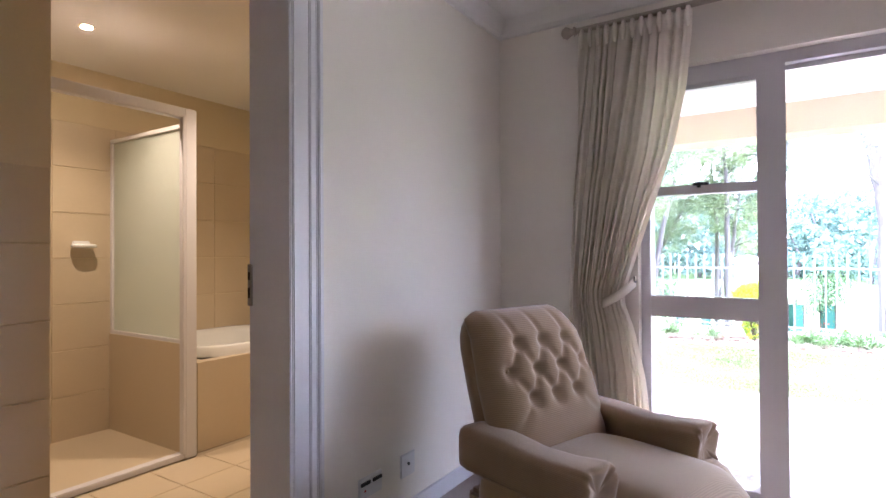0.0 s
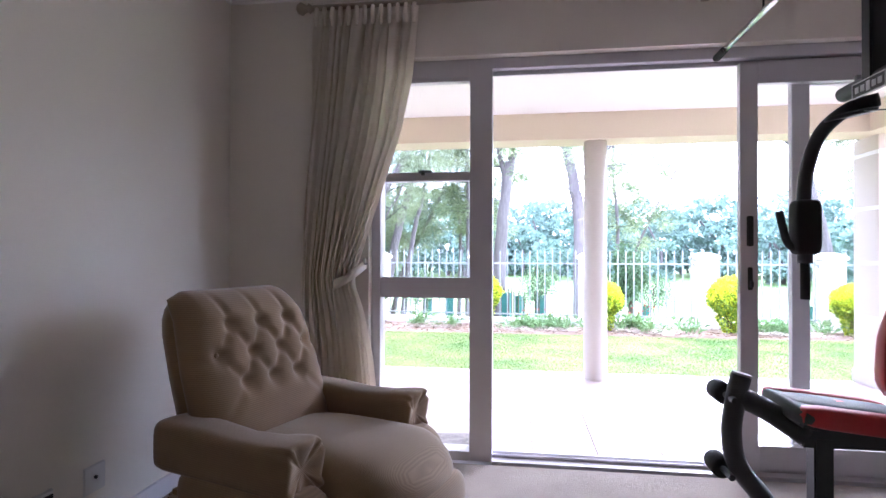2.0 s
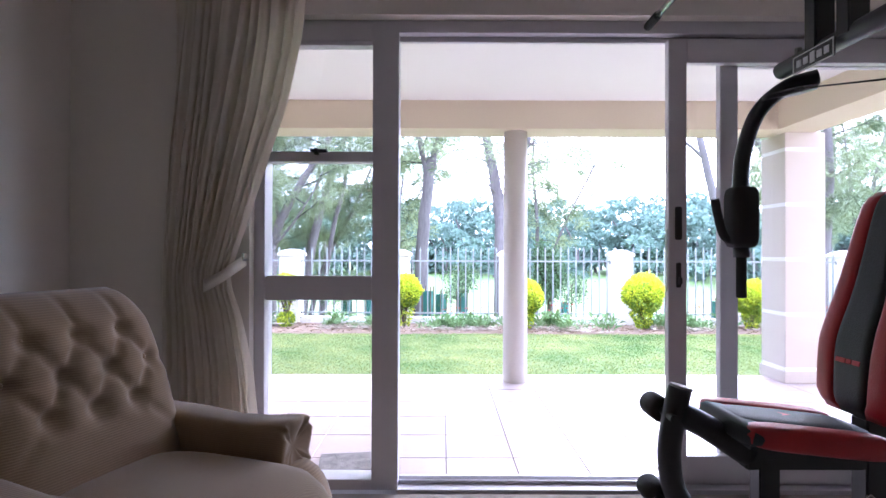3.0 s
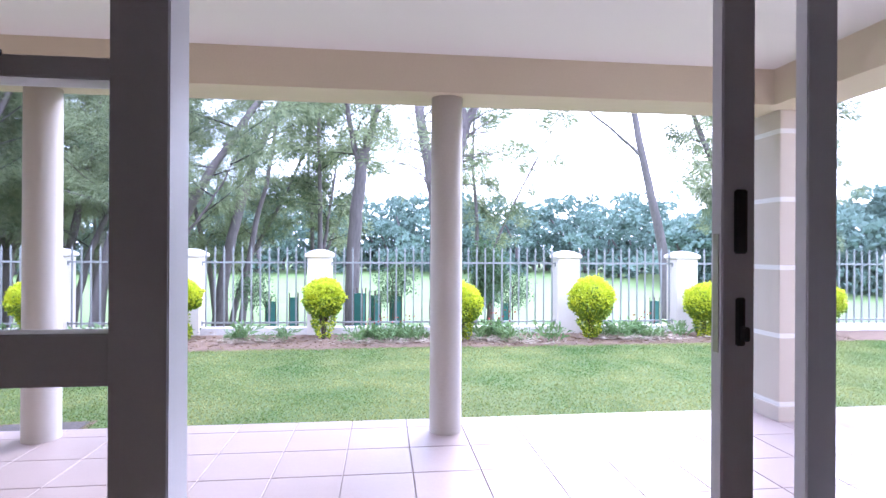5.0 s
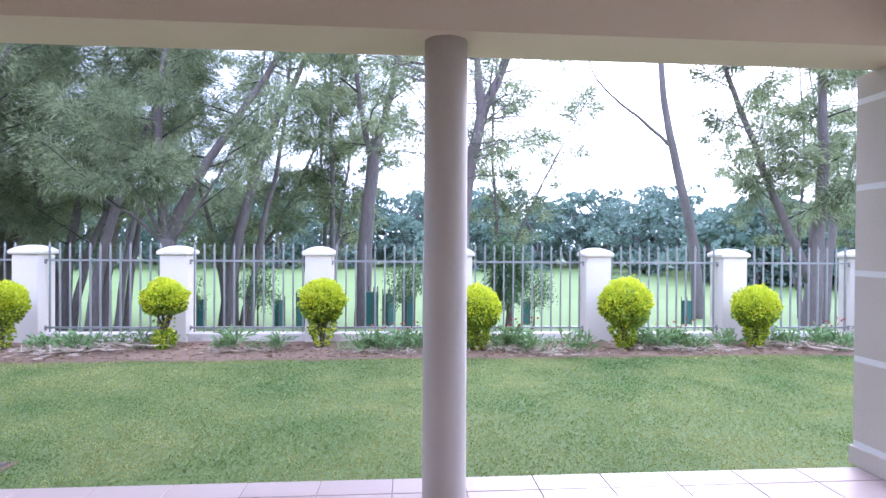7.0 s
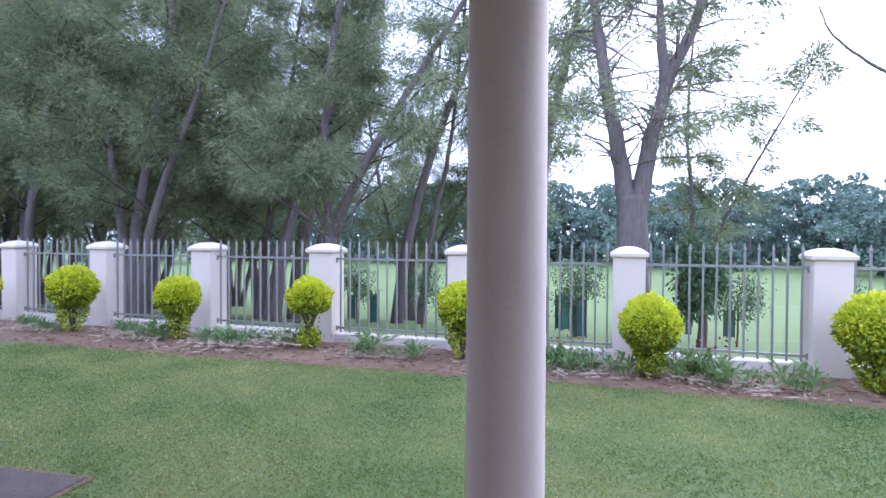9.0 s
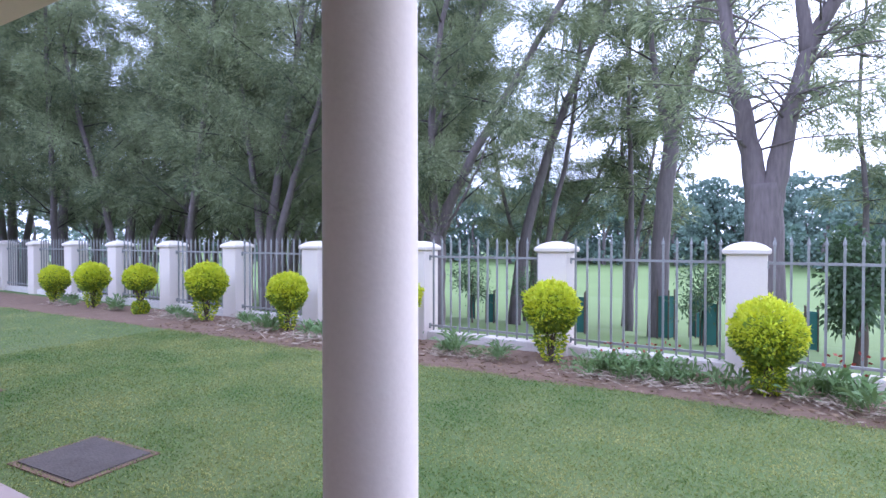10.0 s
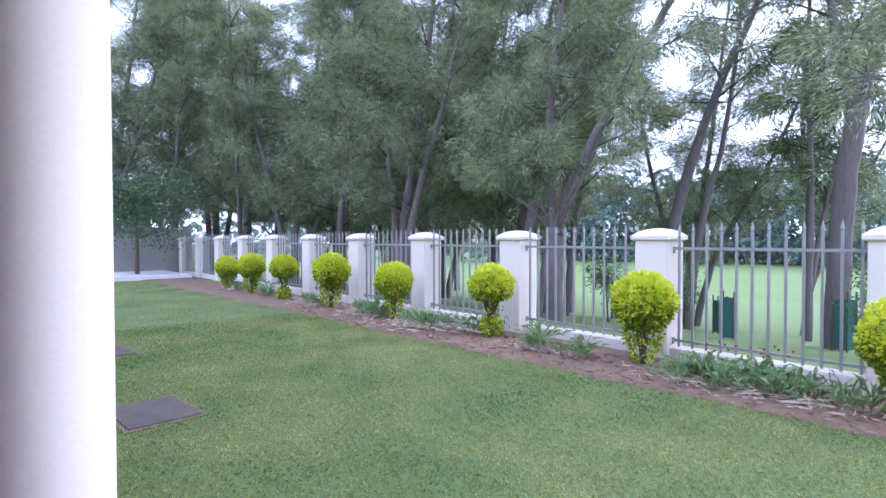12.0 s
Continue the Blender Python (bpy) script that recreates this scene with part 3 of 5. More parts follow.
plinth.matrix_world = pose(-6.5, fence_line(-6.5), -0.42, 0, 0, FENCE_TURN)


# ---- planting ----
def leaf_shell(rng, count, fn):
    """Points and outward directions on a lumpy shell given by fn(direction) -> radius."""
    d = rng.normal(size=(count, 3))
    d /= np.linalg.norm(d, axis=1, keepdims=True)
    r = np.array([fn(v) for v in d])
    return d * r[:, None], d


def clipped_bush(seed, crown, height, foot, ball=0.0, thin=1.0):
    """A clipped lime-yellow shrub: a round head that narrows to its foot, or a head on bare stems with a small ball below."""
    rng = np.random.default_rng(seed)
    ob = thing("clipped_bush", "clipped lime-yellow shrub with a rounded head and narrow foot", "bush", "clipped bushes along the fence")
    zc = height - crown * 0.92
    for k in range(7):
        a = 2 * math.pi * k / 7 + seed
        tip = Vector((math.cos(a) * crown * 0.6, math.sin(a) * crown * 0.6, zc - 0.05))
        mid = Vector((math.cos(a + 0.6) * 0.05, math.sin(a + 0.6) * 0.05, zc * 0.45))
        part("stem", tube(smooth_line([(0, 0, -0.05), mid, tip], 4), [0.024 - 0.0018 * i for i in range(9)], 6), STEM, ob, "grey-brown stem")
    off = Vector((seed * 1.7, 2.2, 0.3))

    def lump(v):
        v = Vector(v)
        return crown * (0.91 + 0.16 * noise.noise(v * 2.2 + off) + 0.10 * noise.noise(v * 5.5 + off))
    p, d = leaf_shell(rng, 6400, lump)
    p = p * (1.03 - 0.24 * rng.random((len(p), 1)) ** 1.6) * np.array([1, 1, 0.95])
    if ball:
        p[:, 2] = np.where(p[:, 2] < -0.5 * crown, -0.5 * crown + 0.3 * (p[:, 2] + 0.5 * crown), p[:, 2])
    p[:, 2] += zc
    al = d + np.array([0, 0, 0.25]) + rng.normal(scale=0.7, size=d.shape)
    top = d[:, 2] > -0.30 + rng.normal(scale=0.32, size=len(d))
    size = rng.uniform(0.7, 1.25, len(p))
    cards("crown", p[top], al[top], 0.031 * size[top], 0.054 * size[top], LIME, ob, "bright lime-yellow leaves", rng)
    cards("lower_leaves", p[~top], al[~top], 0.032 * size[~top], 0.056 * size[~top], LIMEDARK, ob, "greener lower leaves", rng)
    # stray shoots that stand out of the clipped outline
    p, d = leaf_shell(rng, 70, lump)
    up = d[:, 2] > -0.2
    shoots = np.concatenate([p[up] * np.array([1, 1, 0.95]) * f + np.array([0, 0, zc]) for f in (0.98, 1.05, 1.11)])
    tagged(cards("shoots", shoots, np.tile(d[up], (3, 1)) + rng.normal(scale=0.5, size=shoots.shape) + np.array([0, 0, 0.4]), 0.022, 0.05, LIME, ob, "loose new shoots", rng), kind="stuff")
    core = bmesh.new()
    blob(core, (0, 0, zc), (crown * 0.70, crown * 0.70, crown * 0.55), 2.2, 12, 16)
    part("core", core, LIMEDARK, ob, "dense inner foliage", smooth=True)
    if ball:
        p, d = leaf_shell(rng, 900, lambda v: ball * (0.9 + 0.25 * noise.noise(Vector(v) * 3 + off)))
        p = p + np.array([0, 0, ball * 0.9])
        p = np.concatenate([p, rng.normal(scale=(0.06, 0.06, 0.16), size=(260, 3)) + np.array([0, 0, zc * 0.55])])
        d = np.concatenate([d, rng.normal(size=(260, 3))])
    else:
        k = int(3000 * thin)
        zf = rng.random(k) ** 0.8
        a = rng.random(k) * 2 * math.pi
        ragged = np.array([0.85 + 0.45 * noise.noise((2 * math.cos(q), 2 * math.sin(q) + seed, 4 * h)) for q, h in zip(a, zf)])
        rr = (foot + (crown * 0.80 - foot) * zf ** 0.8) * (0.78 + 0.27 * rng.random(k)) * ragged
        p = np.stack([rr * np.cos(a), rr * np.sin(a), 0.03 + zf * (zc - 0.03)], 1)
        d = np.stack([np.cos(a), np.sin(a), 0.2 * np.ones(k)], 1)
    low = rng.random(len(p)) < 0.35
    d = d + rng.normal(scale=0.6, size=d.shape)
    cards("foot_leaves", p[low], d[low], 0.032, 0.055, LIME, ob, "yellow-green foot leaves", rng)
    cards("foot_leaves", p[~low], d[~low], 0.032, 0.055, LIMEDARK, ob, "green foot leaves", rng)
    return ob


bushes = [clipped_bush(1, 0.425, 1.17, 0.11), clipped_bush(2, 0.325, 1.06, 0.0, 0.155), clipped_bush(3, 0.355, 1.06, 0.09, thin=0.42)]
for b, m in zip(bushes, (pose(4.20, 11.26, -0.39) @ Matrix.Scale(0.94, 4), pose(-2.98, 11.63, -0.39), pose(-0.57, 11.62, -0.39))):
    b.matrix_world = m
for i, x, y, turn, s in ((0, 1.86, 11.28, 130, 0.90), (0, 6.38, 11.28, 40, 0.89), (0, 8.75, 11.24, 200, 0.91), (2, -5.38, 11.62, 70, 0.96), (2, -7.62, 11.64, 30, 1.08), (1, -9.82, 11.62, 160, 1.0), (2, -11.8, 11.65, 250, 1.0), (0, -13.7, 11.7, 300, 0.86)):
    copy_thing(bushes[i], pose(x, y, -0.39, 0, 0, turn) @ Matrix.Scale(s, 4))


def bed_plant(seed, spread, height, tufts, flowers=0):
    """Tufts of arching strap leaves, with pale dry ones lying at their feet."""
    rng = np.random.default_rng(seed)
    ob = thing("bed_plant", "loose clump of green bedding leaves over dry leaf litter", "plant", "bedding plants in the soil bed")
    p, d, size = [], [], []
    for k in range(tufts):
        c = np.array([rng.normal() * spread * 0.85, rng.normal() * spread * 0.28, 0.0])
        tall = height * rng.uniform(0.6, 1.15)
        n = int(rng.integers(30, 48))
        a = rng.random(n) * 2 * math.pi
        out = rng.uniform(0.1, 1.1, n)
        z = tall * rng.uniform(0.0, 0.6, n)
        p.append(c + np.stack([np.cos(a) * 0.3 * z, np.sin(a) * 0.3 * z, z], 1) + rng.normal(scale=(0.05, 0.03, 0.0), size=(n, 3)))
        d.append(np.stack([np.cos(a) * out, np.sin(a) * out, rng.uniform(0.35, 1.2, n)], 1))
        size.append(tall * rng.uniform(0.35, 0.7, n))
    size = np.concatenate(size)
    cards("leaves", np.concatenate(p), np.concatenate(d), 0.16 * size, size, BEDLEAF, ob, "green leaves", rng, 0.32)
    c2 = tufts * 20
    p = np.stack([rng.normal(size=c2) * spread * 1.05, rng.normal(size=c2) * spread * 0.34 - 0.10, 0.012 + 0.05 * rng.random(c2)], 1)
    d = np.stack([rng.normal(size=c2), rng.normal(size=c2), 0.25 * rng.random(c2)], 1)
    cards("dry_leaves", p, d, 0.014, rng.uniform(0.06, 0.16, c2), STRAW, ob, "pale dry fallen leaves", rng, 0.0)
    if flowers:
        p = rng.normal(scale=(spread, spread * 0.4, 0.05), size=(flowers * 8, 3)) * 0.7 + np.array([0, 0, height * 1.05])
        tagged(cards("flower", p, rng.normal(size=p.shape), 0.03, 0.04, FLOWER, ob, "dull red flower heads", rng), kind="stuff")
    return ob


plants = [bed_plant(11, 0.36, 0.34, 18, 2), bed_plant(12, 0.26, 0.24, 10), bed_plant(13, 0.08, 0.30, 3)]
for b, m in zip(plants, (pose(0.34, 11.25, -0.385), pose(-1.9, 11.4, -0.385), pose(-1.3, 11.4, -0.385))):
    b.matrix_world = m
rng = random.Random(4)
for i, x, y, s in ((0, 0.75, 10.1, 0.75), (0, 2.25, 9.98, 0.9), (0, 4.5, 10.0, 0.8), (1, 4.1, 10.1, 1.0), (1, 6.2, 10.0, 1.2), (0, 6.7, 10.0, 0.8), (1, -3.35, 10.15, 1.3), (1, -3.8, 10.2, 1.1), (2, -1.7, 10.12, 1.0), (1, -5.4, 10.3, 1.1), (2, -5.0, 10.25, 0.9), (1, -7.4, 10.35, 1.0), (2, -9.4, 10.4, 1.0), (1, -11.5, 10.5, 1.0), (2, 4.0, 10.05, 0.9)):
    copy_thing(plants[i], pose(*plot(x, y - 0.12), -0.385, 0, 0, rng.uniform(-30, 30)) @ Matrix.Scale(1.35 * s, 4))


def limb(bm, points, r0, r1, sides=9, steps=5, wobble=0.0, rng=None):
    line = smooth_line(points, steps)
    if wobble:
        line = [p + Vector((rng.uniform(-1, 1), rng.uniform(-1, 1), 0)) * wobble for p in line]
    k = len(line) - 1
    tube(line, [r0 + (r1 - r0) * (i / k) ** 0.8 for i in range(k + 1)], sides, bm)
    return line


def sprays(rng, tips, per, droop=0.25):
    """Feathery sprays: needles set along a short drooping axis from each tip (place, direction, length)."""
    base = np.repeat(np.array([t[0] for t in tips]), per, 0)
    way = np.repeat(np.array([t[1] for t in tips]), per, 0)
    reach = np.repeat(np.array([t[2] for t in tips]), per)[:, None]
    f = rng.random((len(base), 1))
    side = rng.normal(size=base.shape)
    wide = reach * (0.05 + 0.20 * np.sin(np.pi * np.clip(f * 0.85 + 0.12, 0, 1)))
    c = base + way * reach * f + side * wide * 0.75 + np.array([0, 0, -1]) * droop * reach * f * f
    return c, way * 0.9 + side * 0.55 + np.array([0, 0, -droop * 0.9])


def grown_tree(seed, stems, label, name="casuarina_tree", low=2.5, every=0.42, reach=1.7, per=120, spray=0.62, droop=0.25, keep=1.0, full=1.0):
    """Stems (points, first and last radius), side branches above the height low, and needle sprays along them."""
    rng, pr = np.random.default_rng(seed), random.Random(seed)
    ob = thing(name, label, "tree", "trees behind the fence")
    bm = bmesh.new()
    lines = [limb(bm, pts, r0, r1, 10, 6, 0.02, pr) for pts, r0, r1 in stems]
    part("trunk", bm, BARK, ob, smooth=True)
    bm = bmesh.new()
    tips = []
    for line in lines:
        walked, turn = 0.0, pr.uniform(0, 6.28)
        top = line[-1].z
        for p, q in zip(line, line[1:]):
            walked += (q - p).length
            while walked > every:
                walked -= every
                if p.z < low * pr.uniform(0.85, 1.25):
                    continue
                turn += 2.4 + pr.uniform(-0.5, 0.5)
                ln = reach * pr.uniform(0.55, 1.15) * (1.0 - 0.45 * max(0, p.z - low) / max(1.0, top - low))
                rise = pr.uniform(-0.05, 0.75)
                out = Vector((math.cos(turn), math.sin(turn), rise)).normalized()
                bend = Vector((pr.uniform(-0.25, 0.25), pr.uniform(-0.25, 0.25), pr.uniform(-0.10, 0.22))) * ln
                arm = limb(bm, [p, p + out * ln * 0.5 + bend * 0.5, p + out * ln + bend], 0.024, 0.006, 5, 4, 0.02, pr)
                for k, s in enumerate(arm[2:]):
                    for _ in range(2):
                        if pr.random() > keep:
                            continue
                        w = (out * 0.8 + Vector((pr.gauss(0, 0.55), pr.gauss(0, 0.55), pr.gauss(0.12, 0.35)))).normalized()
                        tips.append((s, w, spray * pr.uniform(0.65, 1.3)))
        tips += [(line[-1], Vector((pr.gauss(0, 0.4), pr.gauss(0, 0.4), 1)).normalized(), spray) for _ in range(6)]
    tagged(part("limb", bm, TWIG, ob, "thin dark limbs and twigs", smooth=True), kind="stuff")
    c, d = sprays(rng, tips, per, droop)
    cards("crown", c, d, full * rng.uniform(0.010, 0.020, len(c)), full ** 0.4 * rng.uniform(0.09, 0.20, len(c)), NEEDLE, ob, "wispy dark green needle sprays", rng, 0.2)
    return ob


def place(ob, x, y, turn=0, s=1.0):
    ob.matrix_world = pose(x, y, ground_height(x, y), 0, 0, turn) @ Matrix.Scale(s, 4)
    return ob


def copied(ob, x, y, turn=0, s=1.0):
    return copy_thing(ob, pose(x, y, ground_height(x, y), 0, 0, turn) @ Matrix.Scale(s / ob.scale[0], 4))


def forked_tree():
    """The thick forked trunk close behind the fence."""
    rng = np.random.default_rng(5)
    pr = random.Random(5)
    ob = thing("forked_tree", "thick grey forked trunk with sparse feathery branches", "tree", "trees behind the fence")
    bm = bmesh.new()
    limb(bm, [(0.02, 0, -0.3), (0.0, 0, 1.2), (-0.01, 0, 2.2), (0.0, 0, 2.75)], 0.32, 0.25, 14, 6, 0.008, pr)
    a = limb(bm, [(-0.02, 0, 2.0), (-0.13, 0, 2.9), (-0.32, 0.05, 3.9), (-0.52, 0.2, 5.2), (-0.72, 0.3, 6.6), (-1.1, 0.4, 10.0)], 0.21, 0.06, 11, 5, 0.02, pr)
    b = limb(bm, [(0.02, 0, 2.0), (0.15, 0, 2.9), (0.34, 0.0, 3.9), (0.62, 0.1, 4.9), (1.25, 0.2, 6.5), (2.2, 0.4, 9.8)], 0.21, 0.06, 11, 5, 0.02, pr)
    c = limb(bm, [(0.55, 0.08, 4.7), (0.46, 0.1, 5.6), (0.4, 0.2, 6.8), (0.1, 0.3, 9.6)], 0.12, 0.03, 9, 5, 0.02, pr)
    tips = []
    for line in (a[7:], b[9:], c[7:]):
        for s in line:
            for _ in range(3):
                w = Vector((pr.gauss(0, 1), pr.gauss(0, 1), pr.gauss(0.3, 0.4))).normalized()
                e = s + w * pr.uniform(0.6, 1.7)
                tube([s, (s + e) / 2 + Vector((0, 0, 0.08)), e], [0.022, 0.014, 0.006], 5, bm, cap=False)
                tips += [(e, w), ((s + 2 * e) / 3, w)]
    part("trunk", bm, BARK, ob, smooth=True)
    cc, d = sprays(rng, [(e, w, 0.6) for e, w in tips], 60, 0.2)
    cards("crown", cc, d, 0.022, rng.uniform(0.09, 0.20, len(cc)), NEEDLE, ob, "sparse needle sprays", rng, 0.2)
    return ob


def bare_leaning_tree():
    """A thin leaning trunk with one long side branch and few leaves."""
    rng = np.random.default_rng(6)
    pr = random.Random(6)
    ob = thing("leaning_tree", "thin leaning trunk with a long bare side branch", "tree", "trees behind the fence")
    bm = bmesh.new()
    limb(bm, [(0, 0, -0.3), (-0.28, 0, 3.5), (-0.97, 0, 6.6), (-1.66, 0, 9.6), (-2.0, 0, 11.8), (-2.1, 0, 14.5)], 0.30, 0.12, 10, 6, 0.01, pr)
    b = limb(bm, [(-1.4, 0, 8.5), (-2.8, 0, 9.7), (-4.15, 0, 10.7), (-5.3, 0, 11.8), (-5.8, 0, 13.0)], 0.10, 0.03, 8, 5, 0.03, pr)
    tips = []
    for s in b[8:]:
        w = Vector((pr.gauss(-0.4, 0.6), pr.gauss(0, 0.6), pr.gauss(0.5, 0.4))).normalized()
        e = s + w * pr.uniform(0.4, 1.0)
        tube([s, e], [0.018, 0.006], 4, bm, cap=False)
        tips.append((e, w))
    part("trunk", bm, BARK, ob, smooth=True)
    cc, d = sprays(rng, [(e, w, 0.6) for e, w in tips], 40, 0.2)
    cards("crown", cc, d, 0.02, rng.uniform(0.1, 0.25, len(cc)), NEEDLE, ob, "few thin needle sprays", rng)
    return ob


place(forked_tree(), 1.86, 14.65)
place(bare_leaning_tree(), 15.5, 29.0)
# a low fork from which bare boughs and two leaning stems spread
t_fan = place(grown_tree(21, [([(0, 0, -0.3), (0.03, 0, 1.0), (0.05, 0, 2.1)], 0.21, 0.17),
                              ([(0.05, 0, 1.9), (0.35, 0.1, 2.9), (1.05, 0.2, 4.2), (2.5, 0.5, 6.6), (4.0, 0.9, 9.2), (5.0, 1.1, 11.5)], 0.15, 0.03),
                              ([(0.02, 0, 1.9), (-0.15, 0.1, 3.2), (-0.25, 0.3, 5.6), (0.2, 0.4, 8.4), (0.6, 0.4, 11.0)], 0.13, 0.03),
                              ([(0.0, 0, 1.95), (-0.55, -0.2, 2.55), (-1.3, -0.4, 3.0), (-2.1, -0.5, 3.25)], 0.05, 0.012),
                              ([(0.0, 0, 2.0), (-0.4, -0.2, 2.9), (-0.9, -0.3, 3.9), (-1.2, -0.3, 5.0)], 0.05, 0.015),
                              ([(0.1, 0, 2.0), (0.6, -0.3, 2.5), (1.2, -0.5, 3.3), (1.7, -0.6, 4.2)], 0.045, 0.012)],
                         "casuarina forking low into bare boughs and leaning stems", low=2.9, reach=2.0, per=105), -4.52, 15.3)
# two stems from one thick straight trunk, with light heads
t_twin = place(grown_tree(22, [([(0, 0, -0.3), (0.03, 0, 1.5), (0.15, 0, 3.0), (0.28, 0, 3.9)], 0.17, 0.12),
                               ([(0.26, 0, 3.6), (0.62, 0.1, 5.2), (0.95, 0.2, 7.2), (1.2, 0.3, 11.0)], 0.10, 0.02),
                               ([(0.20, 0, 3.4), (-0.08, 0.1, 4.6), (-0.3, 0.2, 6.6), (-0.9, 0.3, 10.5)], 0.08, 0.02)],
                          "tall casuarina whose straight trunk forks into two stems", low=4.0, reach=1.5, per=90, keep=0.42, full=1.35), -0.63, 20.9, 0, 1.6)
# dense many-stemmed trees
t_dense = place(grown_tree(23, [([(0, 0, -0.3), (0.15, 0.1, 2.5), (0.7, 0.3, 6.0), (1.5, 0.6, 12.5)], 0.20, 0.03),
                                ([(-0.15, 0.1, -0.3), (-0.5, 0.2, 2.5), (-1.3, 0.3, 6.0), (-2.0, 0.4, 11.0)], 0.15, 0.03),
                                ([(0.2, -0.1, -0.3), (0.9, -0.2, 2.5), (2.4, -0.4, 5.5), (4.2, -0.6, 10.0)], 0.14, 0.03)],
                           "dense many-stemmed casuarina with drooping dark sprays", low=2.3, every=0.36, reach=2.2, per=115, spray=0.75), -9.2, 19.5)
# stems that lean together, bare to head height
t_lean = place(grown_tree(24, [([(0, 0, -0.3), (0.35, 0.1, 2.4), (1.1, 0.3, 5.0), (2.3, 0.6, 8.0), (3.6, 0.9, 12.0)], 0.18, 0.03),
                               ([(0.5, 0.4, -0.3), (0.8, 0.5, 2.4), (1.3, 0.7, 5.0), (1.8, 0.9, 11.0)], 0.11, 0.025)],
                          "slender casuarina stems leaning together under light heads", low=4.0, reach=1.6, per=90, keep=0.5, full=1.3), -5.4, 21.8, 0, 1.35)
t_light = place(grown_tree(25, [([(0, 0, -0.3), (0.12, 0, 4.0), (-0.1, 0, 8.0), (0.2, 0, 13.0)], 0.13, 0.03),
                                ([(0.1, 0, 1.4), (1.2, 0.1, 4.2), (2.6, 0.2, 7.0), (4.2, 0.3, 10.0)], 0.09, 0.02)],
                           "slim twin-stemmed tree with sparse leafy tufts", low=3.2, every=0.5, reach=1.8, per=80, spray=0.7, keep=0.42, full=2.2), 4.63, 26.2)
t_pier = place(grown_tree(26, [([(0, 0, -0.3), (0.1, 0, 2.0), (0.3, 0, 4.5), (0.2, 0.2, 9.0)], 0.25, 0.06),
                               ([(0, 0, 1.1), (-0.85, 0.3, 3.5), (-1.9, 0.5, 6.4), (-2.6, 0.6, 9.0)], 0.13, 0.03)],
                          "thick dark trunk with a limb leaning away and leafy sprays", low=2.6, every=0.34, reach=1.5, per=100, keep=0.6, full=1.7), 10.6, 15.4)
for ob, x, y, turn, s in ((t_lean, -7.2, 17.2, 8, 0.95), (t_dense, -13.0, 18.5, 10, 1.05), (t_fan, -17.0, 20.5, -12, 1.1), (t_dense, -6.5, 26.5, 30, 1.1), (t_lean, -11.5, 26.0, 90, 1.0), (t_dense, -20.5, 19.5, 0, 1.05),
                          (t_dense, -24.0, 23.5, 20, 1.15), (t_light, -2.9, 27.5, 30, 1.0), (t_dense, -17.5, 29.5, 20, 1.2), (t_fan, -28.0, 20.0, 10, 1.15), (t_dense, -25.0, 32.0, 150, 1.2), (t_light, 20.5, 28.5, 120, 1.0), (t_twin, 18.5, 24.5, -60, 1.2),
                          (t_dense, -33.0, 25.5, 110, 1.2), (t_dense, -32.0, 14.5, 60, 1.1), (t_dense, -10.6, 15.8, 0, 1.1), (t_dense, -15.4, 16.6, -15, 1.2), (t_dense, -19.0, 25.0, 40, 1.4), (t_fan, -12.5, 22.0, 10, 1.3), (t_dense, -26.0, 27.0, 90, 1.4),
                          (t_dense, -26.0, 13.6, 0, 1.3), (t_dense, -29.5, 17.0, 140, 1.45), (t_dense, -22.5, 15.8, -20, 1.2), (t_dense, -18.4, 16.2, 75, 1.15), (t_dense, -27.5, 11.0, 30, 1.3), (t_dense, -31.0, 9.0, 200, 1.4), (t_light, 24.0, 29.0, 70, 1.0), (t_light, -2.2, 25.0, 75, 1.1), (t_lean, -8.9, 20.8, -25, 1.1)):
    copied(ob, x, y, turn, s)


def far_woods():
    """The wood across the field: broad rounded crowns that reach almost to the ground, distance haze put into their
    leaf colour.
    """
    rng = np.random.default_rng(9)
    pts, dirs = [], []
    bm = bmesh.new()
    for k in range(210):
        ang = math.radians(-72 + 150 * (k + rng.random()) / 210)
        dist = rng.uniform(105, 165) * (0.75 if ang < -0.5 else 1.0)
        cx, cy = -math.sin(ang) * dist, math.cos(ang) * dist
        h = (rng.uniform(13, 20) + 4.0 * (0.08 < ang < 0.55)) * dist / 140
        if ang > 0.6 and k % 4:
            continue
        for j in range(16):
            f = (j + rng.random()) / 16
            wide = 4.2 * math.sin(math.pi * (0.18 + 0.75 * f))
            o = np.array([rng.normal() * wide, rng.normal() * 2.0, h * (0.04 + 0.9 * f)])
            r = rng.uniform(1.0, 2.3)
            d = rng.normal(size=(95, 3))
            d /= np.linalg.norm(d, axis=1, keepdims=True)
            d[:, 2] = np.abs(d[:, 2]) - 0.35
            pts.append(np.array([cx, cy, -3.72]) + o + d * r * np.array([1.15, 1.15, 0.8]))
            dirs.append(d + rng.normal(scale=0.6, size=d.shape))
        tube([(cx, cy, -4.1), (cx + rng.normal() * 0.6, cy, h * 0.35 - 3.7), (cx + rng.normal() * 1.5, cy, h * 0.7 - 3.7)], [0.4, 0.3, 0.15], 5, bm, cap=False)
    ob = thing("far_woods", "wood of broad green trees across the field, leaves tinted with haze", "woods", kind="stuff")
    cards("leaves", np.concatenate(pts), np.concatenate(dirs), 0.6, 0.8, HAZYLEAF, ob, "", rng)
    part("trunks", bm, BARK, ob)
    return ob


far_woods()


